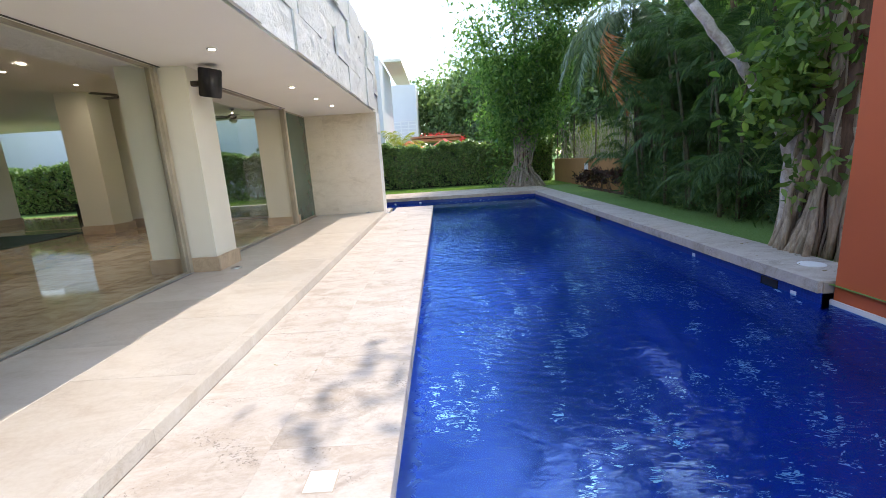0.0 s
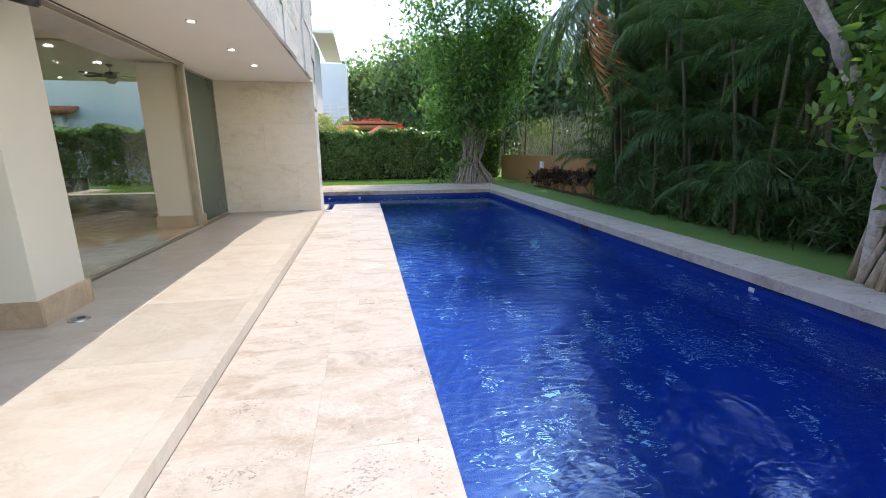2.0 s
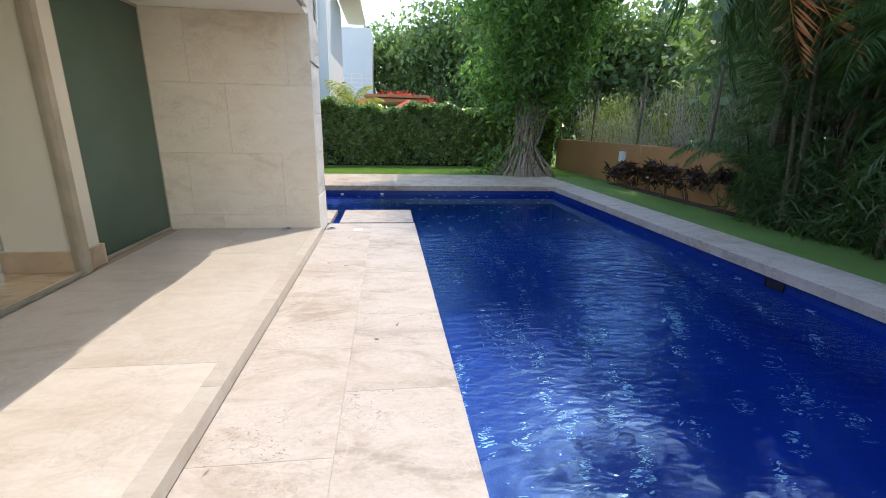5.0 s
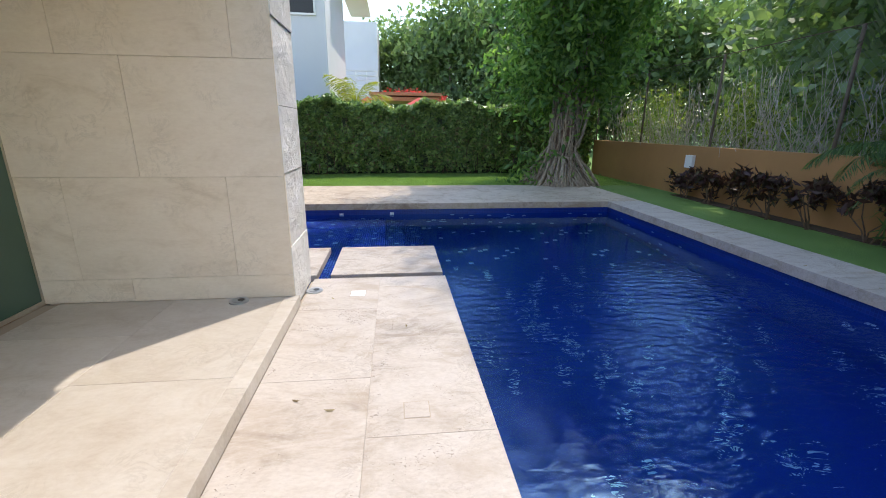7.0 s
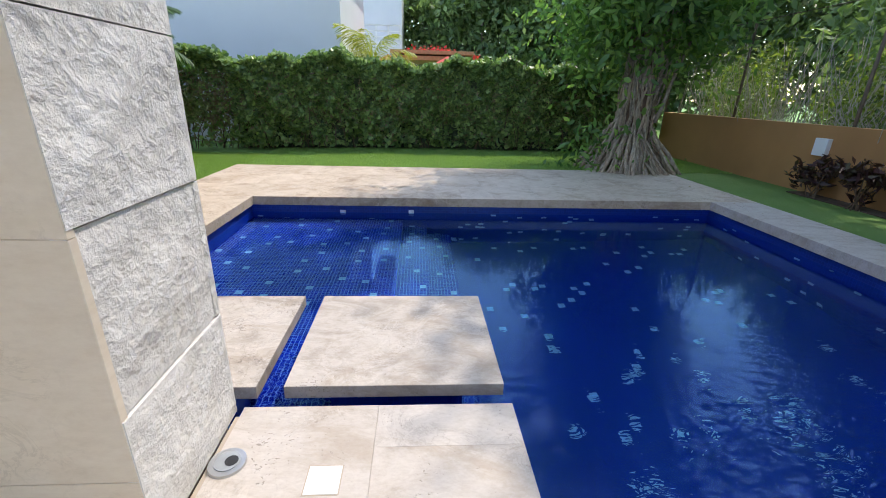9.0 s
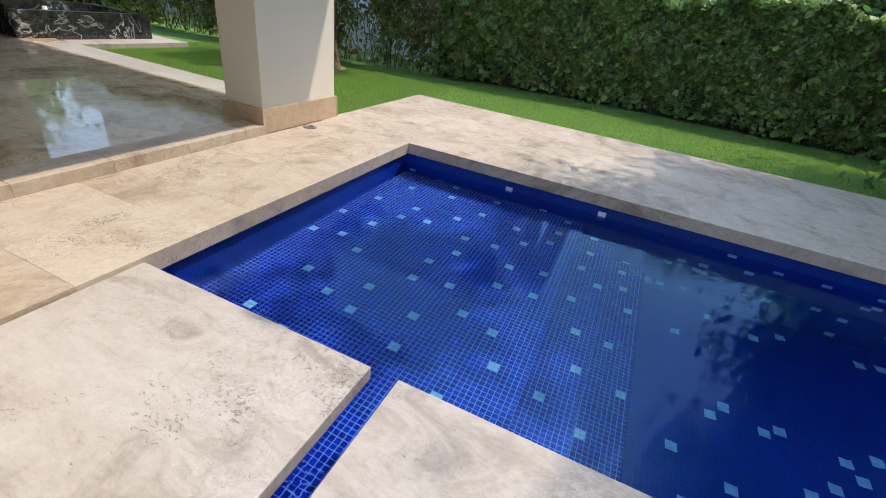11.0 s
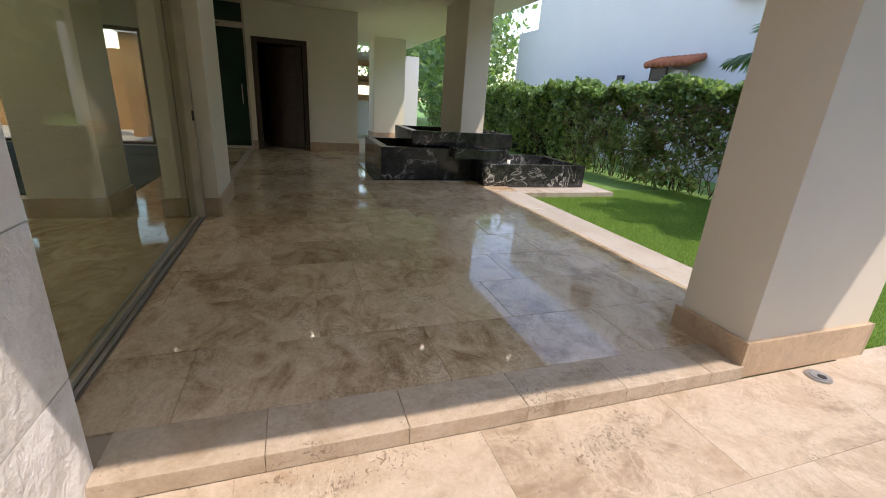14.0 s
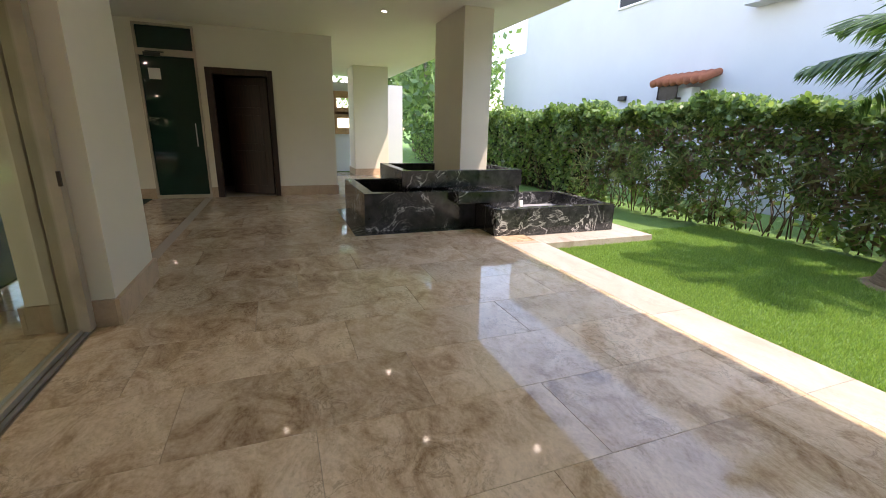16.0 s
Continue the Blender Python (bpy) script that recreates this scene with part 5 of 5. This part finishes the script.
# ---- pergola with blossoms, parasols ----
pg = base("pergola", 0.0, 30.5, -0.12, "flat tan pergola roof with red blossoms on top", "pergola")
local(boxes("roof_board", M_TAN, None, (-1.8, 1.4, 29.6, 32.5, 2.55, 2.72), (-1.9, 1.5, 29.5, 32.6, 2.78, 2.92), bevel=0.01), pg)
for x, y in ((-1.6, 29.8), (1.2, 29.8), (-1.6, 32.3), (1.2, 32.3)):
    local(boxes("post", M_TAN, None, (x - 0.08, x + 0.08, y - 0.08, y + 0.08, -0.12, 2.55)), pg)
bl = new("blossom", leaves_mesh("blossom", clumps(600, np.concatenate([blob(30, (0.2, 0.1, 3.05), (1.5, 1.0, 0.12), 0.1), blob(16, (1.5, -0.8, 2.6), (0.25, 0.3, 0.35), 0.1)]), 0.1), 0.1, 0.08, L_FLOWER))
bl.parent = pg
for x in (-1.9, 0.35):
    um = base("parasol", x, 28.3, -0.12, "faded red garden parasol behind the hedge", "parasol", "red parasols")
    bm = bmesh.new()
    tube(bm, [(0, 0, 2.12), (0, 0, 2.2), (0, 0, 2.72), (0, 0, 2.75)], [1.05, 1.05, 0.06, 0.02], 8)
    part("canopy", bm, M_RED, um)
    bm = bmesh.new()
    tube(bm, [(0, 0, 0), (0, 0, 2.7)], [0.025, 0.025], 8)
    part("pole", bm, M_TAN, um)

# ---- stepping slabs over the water ----
SL_Z = -0.115
for x0, x1 in ((-3.07, -1.60), (-1.46, -0.30)):
    ss = base("stepping_slab", (x0 + x1) / 2, 13.06, SL_Z, "large pale travertine stepping slab over the water", "stone slab", "stepping slabs")
    local(boxes("top", M_DECK, None, (x0, x1, 12.54, 13.59, SL_Z - 0.075, SL_Z), bevel=0.006), ss)
    local(boxes("support", M_TILEFAR, None, (x0 + 0.2, x1 - 0.2, 12.7, 13.4, -1.6, SL_Z - 0.075)), ss)
for x, y, mt in ((-0.68, 5.95, M_DECK), (-0.62, 1.66, M_WHITEBAND), (-0.69, 10.25, M_DECK), (-1.13, 11.94, M_WHITEBAND)):
    sk = base("drain_tile", x, y, DECK_Z, "small square stone lid set in the deck", "drain lid", "deck lids")
    boxes("lid", mt, sk, (-0.065, 0.065, -0.065, 0.065, -0.004, 0.003), bevel=0.001)
    boxes("gap", M_JOINT, sk, (-0.07, 0.07, -0.07, 0.07, -0.004, 0.001))

# ---- pool fittings, fallen leaves ----
for y in (9.9, 4.6):
    sm = base("pool_skimmer", 3.64, y, -0.29, "pool skimmer in the pool wall, its opening's shade painted black", "skimmer", "pool skimmers")
    boxes("rim", M_BRONZE, sm, (-0.012, 0.0, -0.122, 0.122, 0.045, 0.055), (-0.012, 0.0, -0.122, 0.122, -0.06, -0.05), (-0.012, 0.0, -0.122, -0.11, -0.05, 0.045), (-0.012, 0.0, 0.11, 0.122, -0.05, 0.045))
    # flush black panel in place of a hole; its colour carries the inner shade
    boxes("mouth", M_BLACK, sm, (-0.006, 0.0, -0.11, 0.11, -0.05, 0.045))
for y in (6.4, 8.2, 12.4, 14.6):
    ij = base("pool_inlet", 3.642, y, -0.36, "small round grey pool water inlet", "pool inlet", "pool inlets")
    bm = bmesh.new()
    tube(bm, [(0.0, 0, 0), (-0.012, 0, 0), (-0.02, 0, 0)], [0.024, 0.024, 0.012], 14)
    part("nozzle", bm, M_GALV, ij, "", True)
pl = base("skimmer_cover", 4.05, 4.55, DECK_Z, "round white plastic cover set in the coping", "drain lid")
bm = bmesh.new()
disc(bm, 0, 0, 0.0, 0.13, 0.008, 28, 0.125)
part("cover", bm, M_PVC, pl)
n = 96
fx = np.concatenate([RNG.uniform(-1.5, -0.4, 16), RNG.uniform(3.7, 4.3, 40), RNG.uniform(4.4, 5.8, 40)])
fy = np.concatenate([RNG.uniform(0.5, 12, 16), RNG.uniform(4.2, 18, 40), RNG.uniform(4.2, 18, 40)])
fl = new("fallen_leaves", leaves_mesh("fallen_leaves", np.stack([fx, fy, np.full(n, DECK_Z + 0.008)], 1), 0.042, 0.013, L_DRY, 0.0, 0.4, 0.97, np.tile([0, 0, 1.0], (n, 1)), True))
tagged(fl, "small dry brown leaves fallen on the stone", "leaves", "", "stuff")


# ---- lawn blades ----
def blades(name, x0, x1, y0, y1, n, h, keep=None):
    x, y = RNG.uniform(x0, x1, n), RNG.uniform(y0, y1, n)
    if keep is not None:
        k = keep(x, y)
        x, y = x[k], y[k]
    m = len(x)
    a = RNG.uniform(0, math.tau, m)
    hh = h * RNG.uniform(0.6, 1.2, m)
    w = 0.004
    b = np.stack([x, y, np.full(m, -0.12)], 1)
    s = np.stack([np.cos(a) * w, np.sin(a) * w, np.zeros(m)], 1)
    tip = b + np.stack([RNG.normal(size=m) * 0.4 * hh, RNG.normal(size=m) * 0.4 * hh, hh], 1)
    ob = new(name, quads_mesh(name, np.stack([b - s, b + s, tip], 1), L_GRASS))
    return tagged(ob, "short bright green artificial turf blades", "grass", "", "stuff")


blades("turf_blades", -10, -4.3, 16.92, 21.0, 170000, 0.035, lambda x, y: ~((x < -9.4) & (y < 18.97)) & ~((x > -5.1) & (y < 17.1)))
blades("turf_blades", -4.3, 5.9, 19.3, 22.4, 90000, 0.04)


# ---- stone pieces ----
def piece_mesh(name, w, l, t, material, chamfer=0.0018):
    bm = bmesh.new()
    a, b = w / 2, l / 2
    rings = []
    for dx, z in ((0, -t), (0, -chamfer), (chamfer, 0)):
        rings.append([bm.verts.new((sx * (a - dx), sy * (b - dx), z)) for sx, sy in ((-1, -1), (1, -1), (1, 1), (-1, 1))])
    for r0, r1 in zip(rings, rings[1:]):
        for k in range(4):
            bm.faces.new((r0[k], r0[(k + 1) % 4], r1[(k + 1) % 4], r1[k]))
    bm.faces.new(rings[-1])
    return finish(bm, name, material)


CACHE = {}


def piece(name, parent, x0, x1, y0, y1, z, t, material, gap=0.0015, m=None):
    w, l = round(x1 - x0 - 2 * gap, 3), round(y1 - y0 - 2 * gap, 3)
    key = (name, w, l, t, material.name)
    if key not in CACHE:
        CACHE[key] = piece_mesh(name, w, l, t, material, 0.0005 if name == "deck_stone" else 0.0018)
    ob = new(name, CACHE[key])
    ob.parent = parent
    if m is not None:
        ob.matrix_basis = m
    else:
        ob.location = ((x0 + x1) / 2, (y0 + y1) / 2, z + random.uniform(-0.0006, 0.0006))
    return ob


def run(start, end, pitch, off=0.0):
    """Cuts of a course from start to end, in steps of pitch."""
    cuts = [start]
    c = start + (off if off > 0.05 else pitch)
    while c < end - 0.12:
        cuts.append(c)
        c += pitch
    cuts.append(end)
    return list(zip(cuts, cuts[1:]))


# terrace: courses 0.63 wide along y
xs = run(-14.57, -4.56, 0.63, 0.59)
for i, (x0, x1) in enumerate(xs):
    for y0, y1 in run(12.14, 16.42 if x0 > -9.6 else 16.88, 1.34, (0.75, 0.1, 1.1, 0.42)[i % 4] + 0.01):
        piece("floor_tile", terrace_bed, x0, x1, y0, y1, 0, 0.012, M_FLOOR, 0.0008)
for x0, x1 in run(-9.4, -4.56, 1.2):
    piece("edge_stone", terrace_bed, x0, x1, 16.42, 16.91, 0.0, 0.10, M_PATH, 0.002)
for y0, y1 in run(12.36, 15.73, 0.62):
    piece("step_stone", terrace_bed, -4.56, -4.265, y0, y1, 0.001, 0.09, M_DECKW, 0.0015)
for x0, x1 in run(-19.6, -14.57, 1.25):
    for y0, y1 in run(14.76, 16.88, 0.7):
        piece("floor_tile", terrace_bed, x0, x1, y0, y1, 0, 0.012, M_FLOOR, 0.0008)
# interior
for i, (x0, x1) in enumerate(run(-9.3, -3.52, 0.63)):
    for y0, y1 in run(0.0, 12.0, 1.34, (0.75, 0.2, 1.1, 0.42)[i % 4]):
        piece("floor_tile", room_bed, x0, x1, y0, y1, 0, 0.012, M_FLOOR, 0.0008)
for x0, x1 in run(-14.5, -9.3, 1.3):
    for y0, y1 in list(run(0.0, 4.0, 1.34)) + [(11.05, 12.0)]:
        piece("floor_tile", room_bed, x0, x1, y0, y1, 0, 0.012, M_FLOOR, 0.0008)
# walkway
for i, (x0, x1) in enumerate(((-3.40, -2.55), (-2.55, -1.70))):
    for y0, y1 in run(-4.0, 11.70, 1.13, (0.4, 0.95)[i]):
        piece("floor_tile", path_bed, x0, x1, y0, y1, 0, 0.012, M_PATH, 0.0005)
for y0, y1 in run(-4.0, 11.72, 1.2):
    piece("step_stone", path_bed, -1.70, -1.588, y0, y1, 0.001, 0.09, M_PATH, 0.0005)
# pool deck
for i, (x0, x1) in enumerate(((-1.586, -0.95), (-0.95, -0.295))):
    for y0, y1 in run(-4.0, 12.36, 1.02, (0.3, 0.8)[i]):
        piece("deck_stone", deck_bed, x0, x1, y0, y1, DECK_Z, 0.12, M_DECK, 0.0004)
for i, (x0, x1) in enumerate(((-4.265, -3.68), (-3.68, -3.075))):
    for y0, y1 in run(12.36, 16.66, 1.1, (0.5, 0.9)[i]):
        piece("deck_stone", deck_bed, x0, x1, y0, y1, DECK_Z, 0.12, M_DECKW, 0.0004)
for i, (y0, y1) in enumerate(((16.645, 17.5), (17.5, 18.4), (18.4, 19.3))):
    for x0, x1 in run(-4.32, 4.35, 1.2, (0.6, 1.0, 0.3)[i]):
        piece("deck_stone", deck_bed, x0, x1, y0, y1, DECK_Z, 0.12, M_DECKW, 0.0004)
for y0, y1 in run(3.96, 16.645, 1.0):
    piece("deck_stone", deck_bed, 3.615, 4.35, y0, y1, DECK_Z, 0.12, M_DECK, 0.0004)

# limestone blocks on the end wall and the facade
wall_pier = bpy.data.objects["wall_pier"]
facade = bpy.data.objects["wall_facade"]
courses = (0.0, 0.19, 0.98, 1.81, 2.62)
for i, (z0, z1) in enumerate(zip(courses, courses[1:])):
    for x0, x1 in run(-3.55, -1.62, 1.15, (0.7, 0.35, 0.9, 0.5)[i]):
        w = piece_m = pose((x0 + x1) / 2, 11.70 + random.uniform(-0.002, 0.002), (z0 + z1) / 2, 90, 0, 0)
        piece("wall_stone", wall_pier, x0, x1, z0, z1, 0, 0.028, M_STONE, 0.0012, w)


def split_mesh(name, w, l, t):
    """A split-face block with an uneven front, front at z = 0."""
    bm = bmesh.new()
    nx, ny = 4, 3
    grid = [[bm.verts.new((-w / 2 + w * i / nx, -l / 2 + l * j / ny, random.uniform(-0.012, 0.006) if 0 < i < nx and 0 < j < ny else -0.010)) for j in range(ny + 1)] for i in range(nx + 1)]
    for i in range(nx):
        for j in range(ny):
            bm.faces.new((grid[i][j], grid[i + 1][j], grid[i + 1][j + 1], grid[i][j + 1]))
    rim = [grid[i][0] for i in range(nx)] + [grid[nx][j] for j in range(ny)] + [grid[i][ny] for i in range(nx, 0, -1)] + [grid[0][j] for j in range(ny, 0, -1)]
    back = [bm.verts.new((v.co.x, v.co.y, -t)) for v in rim]
    for k in range(len(rim)):
        bm.faces.new((rim[k - 1], back[k - 1], back[k], rim[k]))
    return finish(bm, name, M_SPLIT)


SPLITS = {}


def split(parent, u0, u1, z0, z1, m):
    key = (round(u1 - u0, 2), round(z1 - z0, 2), random.randrange(3))
    if key not in SPLITS:
        SPLITS[key] = split_mesh("split_stone", u1 - u0 - 0.006, z1 - z0 - 0.006, 0.05)
    ob = new("split_stone", SPLITS[key])
    ob.parent = parent
    ob.matrix_basis = m


zc = (-0.1, 0.42, 1.0, 1.5, 2.1, 2.64)
for z0, z1 in zip(zc, zc[1:]):
    split(wall_pier, 11.70, 12.35, z0, z1, pose(-1.61 + random.uniform(-0.008, 0.008), 12.025, (z0 + z1) / 2, 90, 0, 90))
    for x0, x1 in run(-4.36, -1.62, 1.1, random.uniform(0.4, 1.0)):
        split(wall_pier, x0, x1, z0, z1, pose((x0 + x1) / 2, 12.37, (z0 + z1) / 2, 90, 0, 180))
for i in range(4):
    z0, z1 = 2.64 + 0.46 * i, 3.10 + 0.46 * i
    for y0, y1 in run(-4.0, 12.36, 1.02, 0.2 + 0.23 * i):
        split(facade, y0, y1, z0, z1, pose(-1.605 + random.choice((-0.03, 0.0, 0.015, 0.03)), (y0 + y1) / 2, (z0 + z1) / 2, 90, 0, 90))
    for x0, x1 in run(-4.36, -1.62, 1.1, 0.3 + 0.25 * i):
        split(facade, x0, x1, z0, z1, pose((x0 + x1) / 2, 12.37, (z0 + z1) / 2, 90, 0, 180))


# pool mosaic
P = 0.0345
tile_me = piece_mesh("mosaic_tile", P - 0.0045, P - 0.0045, 0.004, M_TILE, 0.001)
white_me = piece_mesh("mosaic_tile", P - 0.0045, P - 0.0045, 0.004, M_TILEWHITE, 0.001)


def field(x0, x1, y0, y1, z, seeds, near):
    """Square glass tiles on a level, white ones in twos by two; the near ones as pieces, the others joined."""
    nx, ny = round((x1 - x0) / P), round((y1 - y0) / P)
    white = set()
    spots = []
    for k in range(seeds * 30):
        i, j = random.randrange(1, nx - 2), random.randrange(1, ny - 2)
        if len(spots) >= seeds or any((i - a) ** 2 + (j - b) ** 2 < 49 for a, b in spots):
            continue
        spots.append((i, j))
        white |= {(i, j), (i + 1, j), (i, j + 1), (i + 1, j + 1)}
    blue, pale, pieces = [], [], []
    h = (P - 0.0045) / 2
    for i in range(nx):
        for j in range(ny):
            x, y = x0 + (i + 0.5) * P, y0 + (j + 0.5) * P
            if near and near[0] < x < near[1] and near[2] < y < near[3]:
                pieces.append((x, y, (i, j) in white))
                continue
            q = [(x - h, y - h, z), (x + h, y - h, z), (x + h, y + h, z), (x - h, y + h, z)]
            (pale if (i, j) in white else blue).append(q)
    for x, y, w in pieces:
        ob = new("mosaic_tile", white_me if w else tile_me)
        ob.parent = pool
        ob.location = (x, y, z + 0.001)
    for nm, q, mt in (("mosaic_blue", blue, M_TILE), ("mosaic_white", pale, M_TILEWHITE)):
        if q:
            o = new(nm, quads_mesh(nm, np.array(q), mt))
            o.parent = pool
            o["kind"] = "stuff"


structure(boxes("pool_ledge_grout", M_GROUT, None, (PW, -0.98, PYM, PY1, -0.64, -0.632), (-0.98, -0.635, PYM, PY1, -0.98, -0.972), (-0.635, -0.30, PYM, PY1, -1.28, -1.272)), "pale grout between the shallow mosaic tiles", "grout")
field(PW, -0.98, PYM, PY1, -0.628, 70, (-3.0, -2.42, 13.62, 14.22))
field(-0.98, -0.635, PYM, PY1, -0.968, 12, None)
field(-0.635, -0.30, PYM, PY1, -1.268, 10, None)
# scattered white tiles in the deep part
q = []
h = P + 0.004
for k in range(420):
    x, y = random.uniform(PX0 + 0.1, PX1 - 0.1), random.uniform(PY0 + 0.1, PY1 - 0.1)
    if x < 0 and y > 12.3:
        continue
    q.append([(x - h, y - h, -1.596), (x + h, y - h, -1.596), (x + h, y + h, -1.596), (x - h, y + h, -1.596)])
o = new("mosaic_white", quads_mesh("mosaic_white", np.array(q), M_TILEPALE))
o.parent = pool
o["kind"] = "stuff"
q = []
for k in range(60):
    y, z = random.uniform(4, PY1 - 0.1), random.uniform(-1.5, -0.3)
    q.append([(PX1 - 0.003, y - h, z - h), (PX1 - 0.003, y + h, z - h), (PX1 - 0.003, y + h, z + h), (PX1 - 0.003, y - h, z + h)])
    x = random.uniform(PW + 0.1, PX1 - 0.1)
    q.append([(x - h, PY1 - 0.003, z - h), (x - h, PY1 - 0.003, z + h), (x + h, PY1 - 0.003, z + h), (x + h, PY1 - 0.003, z - h)])
o = new("mosaic_white", quads_mesh("mosaic_white", np.array(q), M_TILEPALE))
o.parent = pool
o["kind"] = "stuff"
